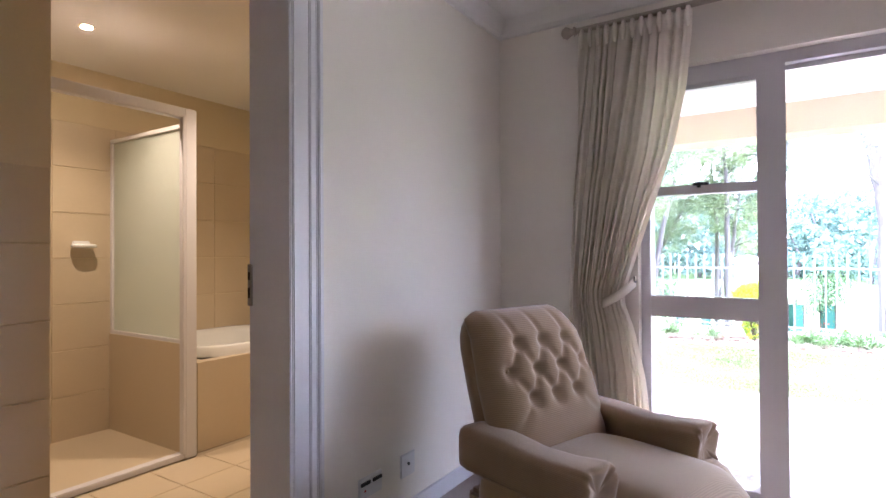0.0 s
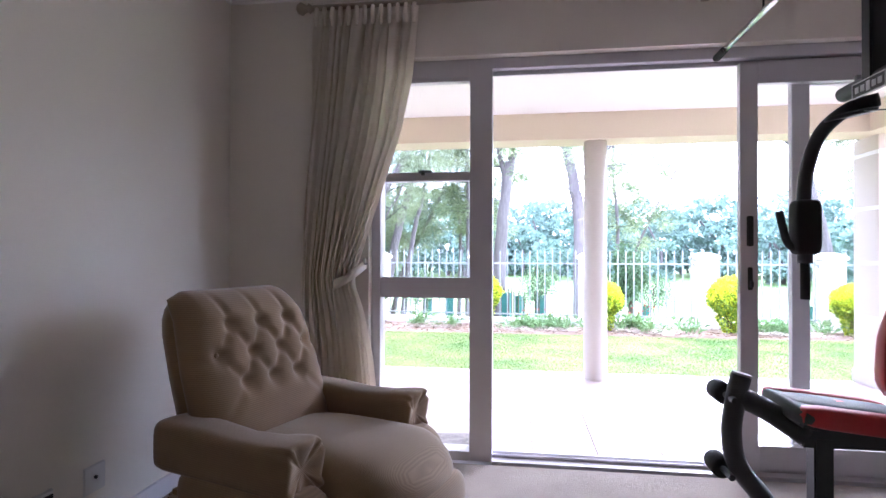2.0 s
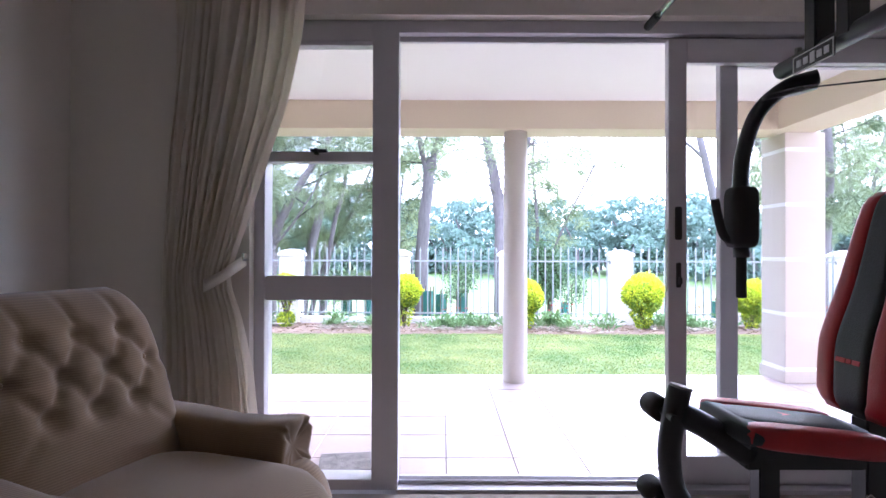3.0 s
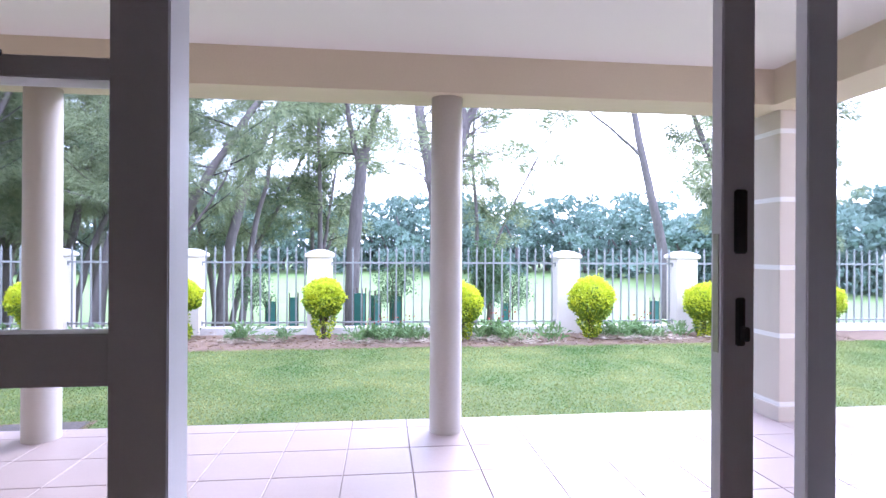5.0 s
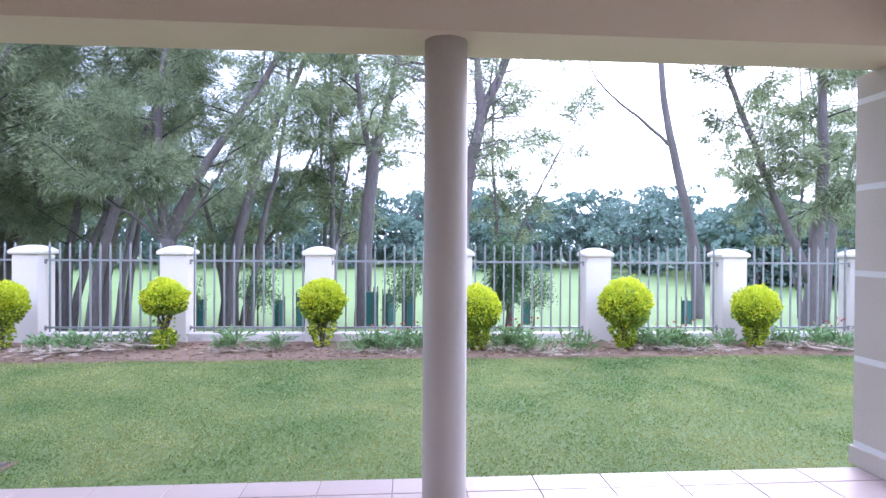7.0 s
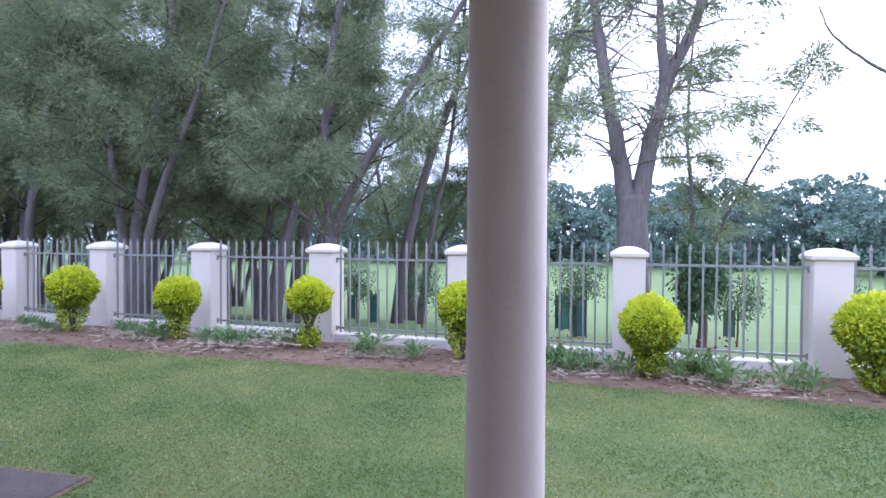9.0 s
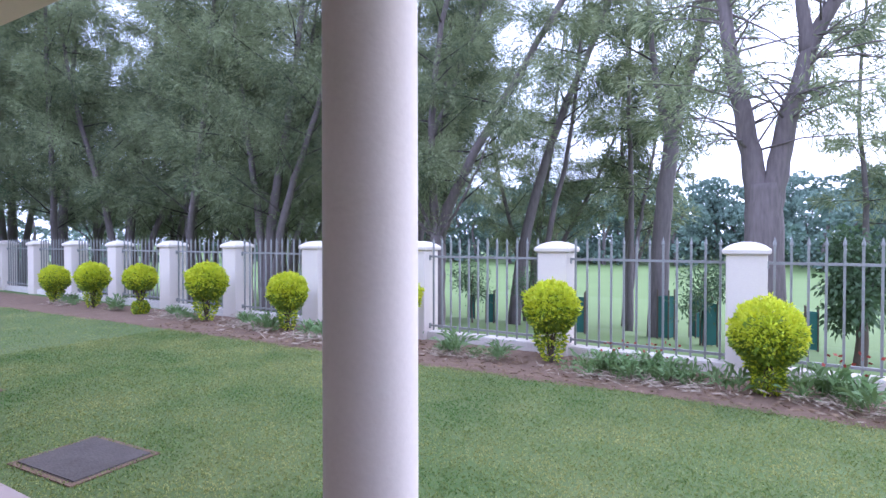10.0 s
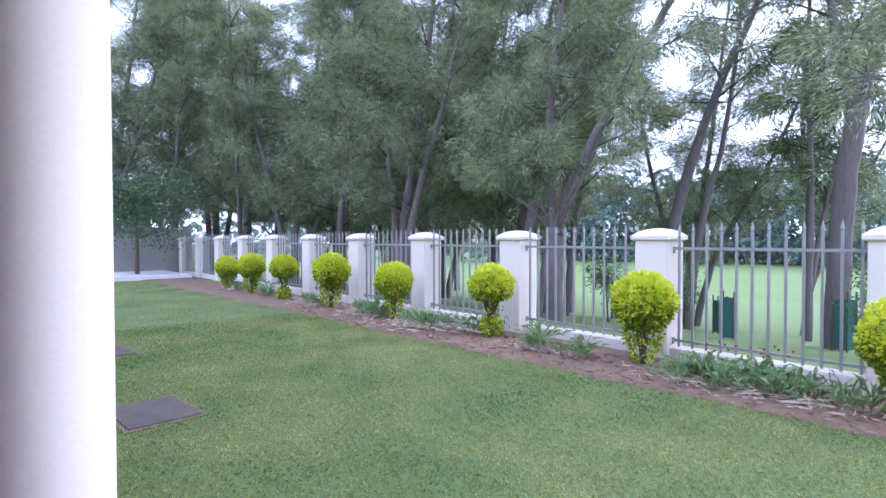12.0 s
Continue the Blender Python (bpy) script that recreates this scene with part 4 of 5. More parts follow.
def tree_guard():
    ob = thing("tree_guard", "dark green shade-cloth guard on stakes around a sapling", "tree guard", "tree guards on the field")
    bm = bmesh.new()
    for i in range(4):
        a, b = (math.pi / 4 + math.pi / 2 * i, math.pi / 4 + math.pi / 2 * (i + 1))
        v = [bm.verts.new((0.17 * math.cos(q), 0.17 * math.sin(q), zz)) for q in (a, b) for zz in (0.05, 0.95)]
        bm.faces.new((v[0], v[2], v[3], v[1]))
    bmesh.ops.remove_doubles(bm, verts=bm.verts, dist=1e-4)
    bmesh.ops.solidify(bm, geom=bm.faces[:], thickness=0.01)
    part("cloth", bm, GUARD, ob)
    for i in range(4):
        a = math.pi / 4 + math.pi / 2 * i
        part("stake", tube([(0.18 * math.cos(a), 0.18 * math.sin(a), -0.1), (0.18 * math.cos(a), 0.18 * math.sin(a), 1.1)], 0.018, 6), STEM, ob)
    return ob


guard = place(tree_guard(), *plot(6.3, 19.0))
for x, y, s, turn in ((10.2, 20.2, 1, 20), (-1.9, 16.5, 1, 10), (-3.0, 19.0, 1.0, 50), (-0.2, 17.5, 1.2, 70), (0.8, 15.8, 1.0, 30), (2.6, 18.0, 1.0, 0), (-5.0, 18.3, 1, 15), (0.2, 20.5, 1.3, 40), (5.0, 21.5, 1.0, 10), (-7.0, 21.0, 1.0, 33)):
    copied(guard, *plot(x, y), turn, s)


def small_tree(seed, height, spread, stem, count, leaf=0.07, name="sapling", label="young leafy sapling on a thin stem", category="sapling", group="saplings on the field"):
    """A little broad-leaved tree: a stem, a few limbs and a loose leafy crown."""
    rng = np.random.default_rng(seed)
    pr = random.Random(seed)
    ob = thing(name, label, category, group)
    bm = bmesh.new()
    limb(bm, [(0, 0, -0.2), (0.03, 0, height * 0.4), (0, 0.02, height * 0.8)], stem, stem * 0.4, 8, 5, 0.01, pr)
    part("trunk", bm, STEM, ob, smooth=True)
    bm = bmesh.new()
    pts, dirs = [], []
    for k in range(14):
        a = pr.uniform(0, 6.28)
        z0 = height * pr.uniform(0.3, 0.75)
        e = Vector((math.cos(a) * spread * pr.uniform(0.4, 1), math.sin(a) * spread * pr.uniform(0.4, 1), z0 + height * pr.uniform(0.02, 0.25)))
        tube([(0, 0, z0), e], [stem * 0.35, stem * 0.12], 5, bm, cap=False)
        n = count // 14
        o = rng.normal(size=(n, 3)) * np.array([spread * 0.3, spread * 0.3, height * 0.08])
        pts.append(np.array(e) + o)
        dirs.append(o + rng.normal(size=(n, 3)) * spread * 0.3 + np.array([0, 0, -0.05]))
    part("limb", bm, TWIG, ob, "thin limbs", smooth=True)
    cards("crown", np.concatenate(pts), np.concatenate(dirs), leaf * 0.5, leaf, BROADLEAF, ob, "dark green leaves", rng, 0.2)
    return ob


sap = place(small_tree(41, 1.9, 0.5, 0.035, 2200), 0.75, 18.0)
for x, y, turn, s in ((4.2, 17.2, 50, 0.8), (-3.4, 18.6, 120, 0.9), (-6.0, 20.0, 200, 1.0), (7.8, 21.5, 10, 0.9)):
    copied(sap, x, y, turn, s)
place(small_tree(42, 2.0, 0.38, 0.11, 4200, 0.10, "dark_shrub", "dark dense shrub behind the fence", "shrub", "shrubs behind the fence"), 3.2, 15.6)
wall_tree = small_tree(43, 4.1, 1.5, 0.09, 9000, 0.12, "broadleaf_tree", "small dark broad-leaved tree before the grey wall", "tree", "trees in the garden")
wall_tree.matrix_world = pose(-20.8, 10.9, -0.27)


# ---- recliner ----
def segment_distance(p, a, b):
    ab = (b[0] - a[0], b[1] - a[1])
    t = max(0, min(1, ((p[0] - a[0]) * ab[0] + (p[1] - a[1]) * ab[1]) / (ab[0] ** 2 + ab[1] ** 2)))
    return math.hypot(p[0] - a[0] - t * ab[0], p[1] - a[1] - t * ab[1])


def recliner():
    ob = thing("recliner", "taupe corded recliner armchair with a deep-buttoned back", "armchair")
    part("base", box((-0.42, 0.34, -0.36, 0.36, 0.05, 0.32), bevel=0.02), TAUPE, ob)
    # buttoned back: a padded sheet with dents at the buttons and folds between them
    w, h = 0.325, 0.65
    rows = [(0.80, (-0.46, 0.0, 0.46)), (0.64, (-0.70, -0.23, 0.23, 0.70)), (0.48, (-0.42, 0.0, 0.42))]
    knots = [(u * w, v * h) for v, us in rows for u in us]
    folds = [(a, b) for i, a in enumerate(knots) for b in knots[i + 1:] if 0.05 < abs(a[1] - b[1]) < 0.13 and abs(a[0] - b[0]) < 0.19]
    folds += [((u * w, 0.80 * h), (u * w * 1.05, 0.97 * h)) for u in (-0.46, 0.0, 0.46)]
    folds += [((s * 0.70 * w, 0.64 * h), (s * 1.02 * w, 0.60 * h)) for s in (-1, 1)]
    folds += [((u * w, 0.48 * h), (u * w * 2.2, 0.24 * h)) for u in (-0.42, 0.42)]
    soft_folds = len(folds) - 2
    n = 64
    bm = bmesh.new()
    front, back = [], []
    for j in range(n + 1):
        v = j / n
        fr, bk = [], []
        for i in range(n + 1):
            u = -1 + 2 * i / n
            narrow = 1.0 - 0.10 * max(0, v - 0.55) / 0.45 - 0.04 * max(0, 0.25 - v) / 0.25
            y, zz = u * w * narrow, v * h
            edge = max(0, 1 - abs(u) ** 5) ** 0.5 * max(0, 1 - abs(2 * v - 1) ** 6) ** 0.5
            t = 0.115 * edge
            dent = 0.0
            for a in knots:
                dent = max(dent, 0.040 * math.exp(-((y - a[0]) ** 2 + (zz - a[1]) ** 2) / 0.0011))
            for k, (a, b) in enumerate(folds):
                depth = 0.017 if k < soft_folds else 0.009
                d = segment_distance((y, zz), a, b)
                dent = max(dent, depth * math.exp(-(d * d) / 0.0003))
            lean = -0.30 * (zz + 0.25 * zz * zz)
            top = -0.03 * max(0, v - 0.85) / 0.15
            corner = 0.03 * max(0, abs(u) - 0.8) / 0.2 * max(0, v - 0.8) / 0.2
            fr.append(bm.verts.new((lean + top + t - dent * edge, y, zz - corner)))
            bk.append(bm.verts.new((lean + top - 0.085 * edge, y, zz - corner)))
        front.append(fr)
        back.append(bk)
    for j in range(n):
        for i in range(n):
            bm.faces.new((front[j][i], front[j][i + 1], front[j + 1][i + 1], front[j + 1][i]))
            bm.faces.new((back[j][i + 1], back[j][i], back[j + 1][i], back[j + 1][i + 1]))
    bmesh.ops.remove_doubles(bm, verts=bm.verts, dist=1e-4)
    rest = part("backrest", bm, TAUPE, ob, "deep-buttoned corded back cushion", smooth=True)
    rest.location = (-0.25, 0, 0.36)
    for a in knots:
        b = bmesh.new()
        blob(b, (0, 0, 0), (0.006, 0.013, 0.013), 2, 8, 10)
        k = part("button", b, TAUPE, rest, smooth=True)
        k.location = (-0.30 * (a[1] + 0.25 * a[1] ** 2) + 0.068, a[0] * 0.97, a[1])
    b = bmesh.new()
    blob(b, (-0.455, 0, 0.68), (0.06, 0.295, 0.32), 4.5, lean=-0.30)
    part("back_shell", b, TAUPE, ob, smooth=True)
    bm = bmesh.new()
    blob(bm, (0.10, 0, 0.40), (0.385, 0.268, 0.105), 3.6, 18, 28)
    for v in bm.verts:
        if v.co.x > 0.3:
            v.co.z -= 0.9 * (v.co.x - 0.3) ** 1.5
    part("seat", bm, TAUPE_SEAT, ob, "plump seat cushion", smooth=True)
    bm = bmesh.new()
    blob(bm, (0.43, 0, 0.22), (0.07, 0.265, 0.16), 3.5)
    part("footrest", bm, TAUPE, ob, "folded footrest panel", smooth=True)
    for s in (-1, 1):
        # arm: a squared bolster whose front end is gathered into a flat, puckered face
        bm = bmesh.new()
        rings = []
        for x, f in ((-0.41, 0.0), (-0.41, 0.75), (-0.395, 0.95), (-0.36, 1.0), (-0.20, 0.99), (-0.05, 0.97), (0.08, 0.98), (0.15, 1.02), (0.19, 1.05), (0.208, 1.04), (0.216, 0.97), (0.214, 0.82), (0.206, 0.55), (0.200, 0.3), (0.198, 0.0)):
            ring = []
            for k in range(36):
                a = 2 * math.pi * k / 36
                e = 2 / 4.6
                y, z = (math.copysign(abs(g) ** e, g) for g in (math.cos(a), math.sin(a)))
                pucker = 1 + (0.022 * math.sin(7 * a + s) + 0.018 * math.sin(12 * a)) * (x > 0.1) * (f < 1.06)
                sag = -0.014 * math.exp(-((x + 0.02) / 0.12) ** 2) * (z > 0)
                ring.append(bm.verts.new((x + 0.006 * math.sin(9 * a) * (x > 0.2), s * 0.342 + 0.080 * y * f * pucker, 0.495 + 0.088 * z * f * pucker + sag)))
            rings.append(ring)
        for p, q in zip(rings, rings[1:]):
            for k in range(36):
                bm.faces.new((p[k], p[(k + 1) % 36], q[(k + 1) % 36], q[k]))
        bmesh.ops.remove_doubles(bm, verts=bm.verts, dist=1e-5)
        part("arm", bm, TAUPE_ARM, ob, "squared corded arm with a gathered front", smooth=True)
        # side panel under the arm, its front edge running down and forward
        bm = bmesh.new()
        blob(bm, (0.0, s * 0.350, 0.235), (0.31, 0.066, 0.215), 6.0)
        for v in bm.verts:
            if v.co.x > 0.0:
                v.co.x += 0.10 * (v.co.x / 0.31) * (0.36 - v.co.z) / 0.3
        part("arm_side", bm, TAUPE, ob, smooth=True)
        for fx in (-0.35, 0.28):
            part("foot", tube([(fx, s * 0.30, 0.0), (fx, s * 0.30, 0.06)], [0.022, 0.03], 12), STEM, ob, "short dark foot")
    ob.matrix_world = pose(-0.58, 2.09, 0, 0, 0, -19)
    return ob


recliner()


# ---- curtain ----
def curtain():
    ob = thing("curtain", "cream pleated curtain drawn aside with a tieback", "curtain")
    right = [(2.50, -0.40), (2.35, -0.41), (2.1, -0.435), (1.8, -0.50), (1.5, -0.60), (1.25, -0.68), (1.05, -0.745), (0.98, -0.745), (0.85, -0.70), (0.6, -0.645), (0.3, -0.615), (0.02, -0.60)]
    left = [(2.50, -0.975), (1.6, -1.03), (1.05, -1.06), (0.98, -1.06), (0.6, -1.06), (0.02, -1.06)]

    def at(table, z):
        return float(np.interp(-z, [-a for a, _ in table], [b for _, b in table]))
    bm = bmesh.new()
    nz, ns = 70, 150
    rows = []
    for j in range(nz + 1):
        z = 2.50 - 2.485 * j / nz
        xl, xr = at(left, z), at(right, z)
        gather = min(1.0, abs(z - 1.02) / 0.5)
        amp = 0.010 + 0.013 * gather * min(1, (2.56 - z) / 0.25)
        row = []
        for i in range(ns + 1):
            s = i / ns
            ph = 2 * math.pi * (11.0 * s + 1.1 * noise.noise((s * 4, z * 0.5, 7)))
            fold = math.sin(ph) + 0.35 * math.sin(2.3 * ph + z)
            x = xl + s * (xr - xl) + 0.010 * math.cos(ph) * gather
            row.append(bm.verts.new((x, 2.99 + amp * fold + 0.03 * (1 - gather) * (s - 0.5) ** 2, z)))
        rows.append(row)
    for a, b in zip(rows, rows[1:]):
        for i in range(ns):
            bm.faces.new((a[i], a[i + 1], b[i + 1], b[i]))
    bmesh.ops.solidify(bm, geom=bm.faces[:], thickness=0.003)
    part("cloth", bm, CURTAIN, ob, smooth=True)
    for k in range(13):
        x = -0.955 + k * 0.0455
        part("pleat", tube([(x, 2.955, 2.50), (x, 2.945, 2.45), (x, 2.955, 2.40)], [0.012, 0.016, 0.008], 6), CURTAIN, ob, "pinched pleat of the heading", smooth=True)
    band = bmesh.new()
    line = [(-0.70, 3.07, 1.10), (-0.73, 2.99, 1.06), (-0.78, 2.96, 1.02), (-0.84, 2.965, 0.99), (-0.87, 3.0, 0.98), (-0.87, 3.06, 0.99)]
    for p, q in zip(smooth_line(line, 5), smooth_line(line, 5)[1:]):
        v = [band.verts.new(c) for c in (p + Vector((0, 0, 0.028)), q + Vector((0, 0, 0.028)), q - Vector((0, 0, 0.028)), p - Vector((0, 0, 0.028)))]
        band.faces.new(v)
    bmesh.ops.remove_doubles(band, verts=band.verts, dist=1e-4)
    bmesh.ops.solidify(band, geom=band.faces[:], thickness=0.006)
    part("tieback", band, CURTAIN, ob, "cream cloth tieback", smooth=True)
    part("hook", tube(smooth_line([(-0.70, 3.08, 1.10), (-0.70, 3.03, 1.10), (-0.70, 3.02, 1.13)], 4), 0.006, 8), CHROME, ob, "small metal tieback hook")


curtain()
rod = thing("curtain_rod", "pale wooden curtain rod with a turned finial", "curtain rod")
part("pole", tube([(-1.0, 3.0, 2.525), (3.1, 3.0, 2.525)], 0.016, 14), RODWOOD, rod, smooth=True)
part("finial", tube([(-1.0, 3.0, 2.525), (-1.015, 3.0, 2.525), (-1.02, 3.0, 2.525), (-1.035, 3.0, 2.525), (-1.06, 3.0, 2.525), (-1.08, 3.0, 2.525), (-1.09, 3.0, 2.525)], [0.017, 0.028, 0.016, 0.022, 0.036, 0.026, 0.008], 16), RODWOOD, rod, "turned ball finial", smooth=True)
for x in (-0.98, 1.1, 3.05):
    part("bracket", box((x - 0.012, x + 0.012, 3.0, 3.08, 2.495, 2.515), (x - 0.02, x + 0.02, 3.07, 3.08, 2.47, 2.56), bevel=0.002), RODWOOD, rod)

# ---- wall sockets ----
socket = thing("wall_socket", "cream double socket plate with two rockers on the wall", "socket", m=pose(-1.53, 1.80, 0.26))
part("plate", box((0, 0.012, -0.075, 0.075, -0.045, 0.045), bevel=0.004), PLASTIC, socket)
for y in (-0.038, 0.038):
    part("rocker", box((0.011, 0.018, y - 0.03, y + 0.03, 0.012, 0.028), bevel=0.002), BLACKSTEEL, socket, "dark switch rocker")
part("neon", box((0.011, 0.015, -0.045, -0.037, -0.015, -0.007)), REDVINYL, socket, "small red indicator")
tv_plate = thing("wall_plate", "cream aerial outlet plate on the wall", "wall plate", m=pose(-1.53, 2.07, 0.26))
part("plate", box((0, 0.01, -0.055, 0.055, -0.055, 0.055), bevel=0.004), PLASTIC, tv_plate)
part("outlet", tube([(0.009, 0, 0.005), (0.016, 0, 0.005)], 0.007, 10), BLACKSTEEL, tv_plate)


# ---- home gym ----
def home_gym():
    ob = thing("home_gym", "black steel multi-gym with red and black padded seat", "gym machine")
    yc = 2.27

    def t(name, pts, r, label="", mat=BLACKSTEEL, sides=14, smoothed=True, parent=None):
        return part(name, tube(smooth_line(pts, 6) if smoothed else pts, r, sides), mat, parent or ob, label, smooth=True)
    # floor frame and posts
    part("base_beam", box((1.10, 2.40, yc - 0.03, yc + 0.03, 0.0, 0.06), bevel=0.006), BLACKSTEEL, ob)
    for x in (1.20, 2.36):
        part("floor_foot", box((x - 0.03, x + 0.03, yc - 0.32, yc + 0.32, 0.0, 0.055), bevel=0.006), BLACKSTEEL, ob)
    part("front_leg", box((1.20, 1.265, yc - 0.032, yc + 0.032, 0.05, 0.50), bevel=0.006), BLACKSTEEL, ob)
    part("seat_post", box((1.53, 1.60, yc - 0.035, yc + 0.035, 0.05, 0.62), bevel=0.006), BLACKSTEEL, ob)
    t("adjuster_ring", [(1.52, yc - 0.06, 0.40), (1.50, yc - 0.06, 0.38), (1.52, yc - 0.06, 0.36), (1.54, yc - 0.06, 0.38), (1.52, yc - 0.06, 0.40)], 0.004, "chrome pull ring", CHROME, 8)
    part("upright", box((1.80, 1.87, yc - 0.035, yc + 0.035, 0.05, 2.18), bevel=0.006), BLACKSTEEL, ob)
    part("rear_upright", box((2.30, 2.37, yc - 0.035, yc + 0.035, 0.05, 2.18), bevel=0.006), BLACKSTEEL, ob)
    part("top_boom", box((0.98, 2.40, yc - 0.03, yc + 0.03, 2.18, 2.25), bevel=0.006), BLACKSTEEL, ob)
    part("seat_beam", box((1.16, 1.60, yc - 0.03, yc + 0.03, 0.46, 0.53), bevel=0.006), BLACKSTEEL, ob)
    for k in range(9):
        part("weight_plate", box((2.0, 2.2, yc - 0.13, yc + 0.13, 0.12 + 0.055 * k, 0.17 + 0.055 * k), bevel=0.006), BLACKSTEEL, ob)
    for y in (-0.07, 0.07):
        t("guide_rod", [(2.1, yc + y, 0.05), (2.1, yc + y, 2.18)], 0.011, "chrome guide rod", CHROME, 10, False)
    # leg developer
    t("leg_lever", [(0.965, yc, 0.71), (0.945, yc, 0.62), (0.93, yc, 0.50), (0.95, yc, 0.38), (1.03, yc, 0.27), (1.09, yc, 0.18)], 0.036, "curved leg lever")
    t("lever_arm", [(0.96, yc, 0.63), (1.05, yc, 0.585), (1.18, yc, 0.50)], 0.040)
    part("lever_cap", tube([(0.967, yc, 0.708), (0.969, yc, 0.716)], 0.035, 14), STEEL, ob, "grey end cap")
    for x, z in ((0.925, 0.625), (0.915, 0.345)):
        part("axle", tube([(x, yc - 0.05, z), (x, yc + 0.14, z)], 0.012, 10), BLACKSTEEL, ob)
        for s in (1,):
            part("roller", tube([(x, yc + s * 0.04, z), (x, yc + s * 0.045, z), (x, yc + s * 0.135, z), (x, yc + s * 0.14, z)], [0.032, 0.040, 0.040, 0.032], 18), FOAM, ob, "black foam roller", smooth=True)
    # seat: black middle, red flanks, front edge a little raised
    seat = part("seat", box((1.10, 1.52, yc - 0.15, yc + 0.15, -0.02, 0.012), bevel=0.01), BLACKVINYL, ob, "black underside of the seat pad")
    seat.matrix_local = Matrix.Translation((0, 0, 0.585)) @ Matrix.Translation((1.1, 0, 0)) @ pose(0, 0, 0, 0, 6, 0) @ Matrix.Translation((-1.1, 0, 0))
    for name, y0, y1, mat, lab in (("seat_centre", -0.10, 0.10, BLACKVINYL, "black vinyl centre strip"), ("seat_side", 0.098, 0.175, REDVINYL, "red vinyl flank"), ("seat_side", -0.175, -0.098, REDVINYL, "red vinyl flank")):
        bm = bmesh.new()
        blob(bm, (1.31, yc + (y0 + y1) / 2, 0.025), (0.215, (y1 - y0) / 2, 0.036), 5.0, 12, 24)
        part(name, bm, mat, seat, lab, smooth=True)
    bm = bmesh.new()
    blob(bm, (1.125, yc, 0.02), (0.035, 0.172, 0.034), 4.0, 12, 20)
    part("seat_front", bm, BLACKVINYL, seat, "black vinyl front roll", smooth=True)
    v = [(1.27, -0.02), (1.31, 0.0), (1.27, 0.02), (1.285, 0.0)]
    bm = bmesh.new()
    bm.faces.new([bm.verts.new((a, yc + b, 0.0625)) for a, b in v])
    part("seat_mark", bm, REDPRINT, seat, "small red arrow mark")
    # backrest: waisted pad with a black middle strip
    back = part("backrest", box((0.03, 0.05, yc - 0.10, yc + 0.10, 0.08, 0.66), bevel=0.005), BLACKSTEEL, ob, "steel back plate of the backrest")
    back.matrix_local = Matrix.Translation((1.515, 0, 0.625)) @ pose(0, 0, 0, 0, 11.5, 0)
    nv, nu = 30, 10
    for name, u0, u1, mat, lab in (("back_centre", -0.42, 0.42, BLACKVINYL, "black vinyl centre strip"), ("back_side", 0.42, 1.0, REDVINYL, "red vinyl bolster"), ("back_side", -1.0, -0.42, REDVINYL, "red vinyl bolster")):
        bm = bmesh.new()
        fr, bk = [], []
        for j in range(nv + 1):
            s = j / nv
            half = float(np.interp(s, (0, 0.06, 0.3, 0.5, 0.75, 0.95, 1), (0.12, 0.165, 0.18, 0.165, 0.14, 0.12, 0.085)))
            a, b = [], []
            for i in range(nu + 1):
                u = u0 + (u1 - u0) * i / nu
                e = max(0.0, 1 - abs(2 * s - 1) ** 8) ** 0.5 * max(0.0, 1 - abs(u) ** 5) ** 0.5
                seam = 0.010 * math.exp(-((abs(u) - 0.42) / 0.05) ** 2)
                bolster = 0.015 * max(0, abs(u) - 0.42)
                lumbar = 0.02 * math.exp(-((s - 0.3) / 0.18) ** 2)
                a.append(bm.verts.new((-(0.035 + bolster + lumbar) * e + seam * e, yc + u * half, 0.73 * s)))
                b.append(bm.verts.new((0.03 * e, yc + u * half, 0.73 * s)))
            fr.append(a)
            bk.append(b)
        for j in range(nv):
            for i in range(nu):
                bm.faces.new((fr[j][i], fr[j][i + 1], fr[j + 1][i + 1], fr[j + 1][i]))
                bm.faces.new((bk[j][i + 1], bk[j][i], bk[j + 1][i], bk[j + 1][i + 1]))
            for i in (0, nu):
                if fr[j][i].co != bk[j][i].co:
                    bm.faces.new((fr[j][i], fr[j + 1][i], bk[j + 1][i], bk[j][i]))
        bmesh.ops.remove_doubles(bm, verts=bm.verts, dist=1e-5)
        part(name, bm, mat, back, lab, smooth=True)
    bars = [(-0.05, -0.02), (-0.015, 0.005), (0.01, 0.05)]
    part("print", box(*[(-0.054, -0.052, yc + a, yc + b, 0.155, 0.17) for a, b in bars]), REDPRINT, back, "dull red printed bars")
    # press bar with hanging arms
    t("press_bar", [(1.50, yc - 0.47, 1.83), (1.50, yc + 0.34, 1.83)], 0.031, "round press crossbar", smoothed=False)
    for y in (yc + 0.13, yc - 0.02):
        part("hanger", box((1.465, 1.535, y - 0.03, y + 0.03, 1.82, 2.19), bevel=0.006), BLACKSTEEL, ob)
    part("bolt", tube([(1.50, yc + 0.24, 1.858), (1.50, yc + 0.24, 1.88)], 0.012, 8), STEEL, ob, "steel bolt head")
    plate = part("badge", box((1.462, 1.468, yc + 0.01, yc + 0.21, 1.772, 1.832), bevel=0.001), BLACKSTEEL, ob, "black badge with a white border")
    part("badge_border", box((1.460, 1.4625, yc + 0.01, yc + 0.21, 1.828, 1.832), (1.460, 1.4625, yc + 0.01, yc + 0.21, 1.772, 1.776), (1.460, 1.4625, yc + 0.01, yc + 0.014, 1.776, 1.828), (1.460, 1.4625, yc + 0.206, yc + 0.21, 1.776, 1.828)), WHITEPRINT, plate)
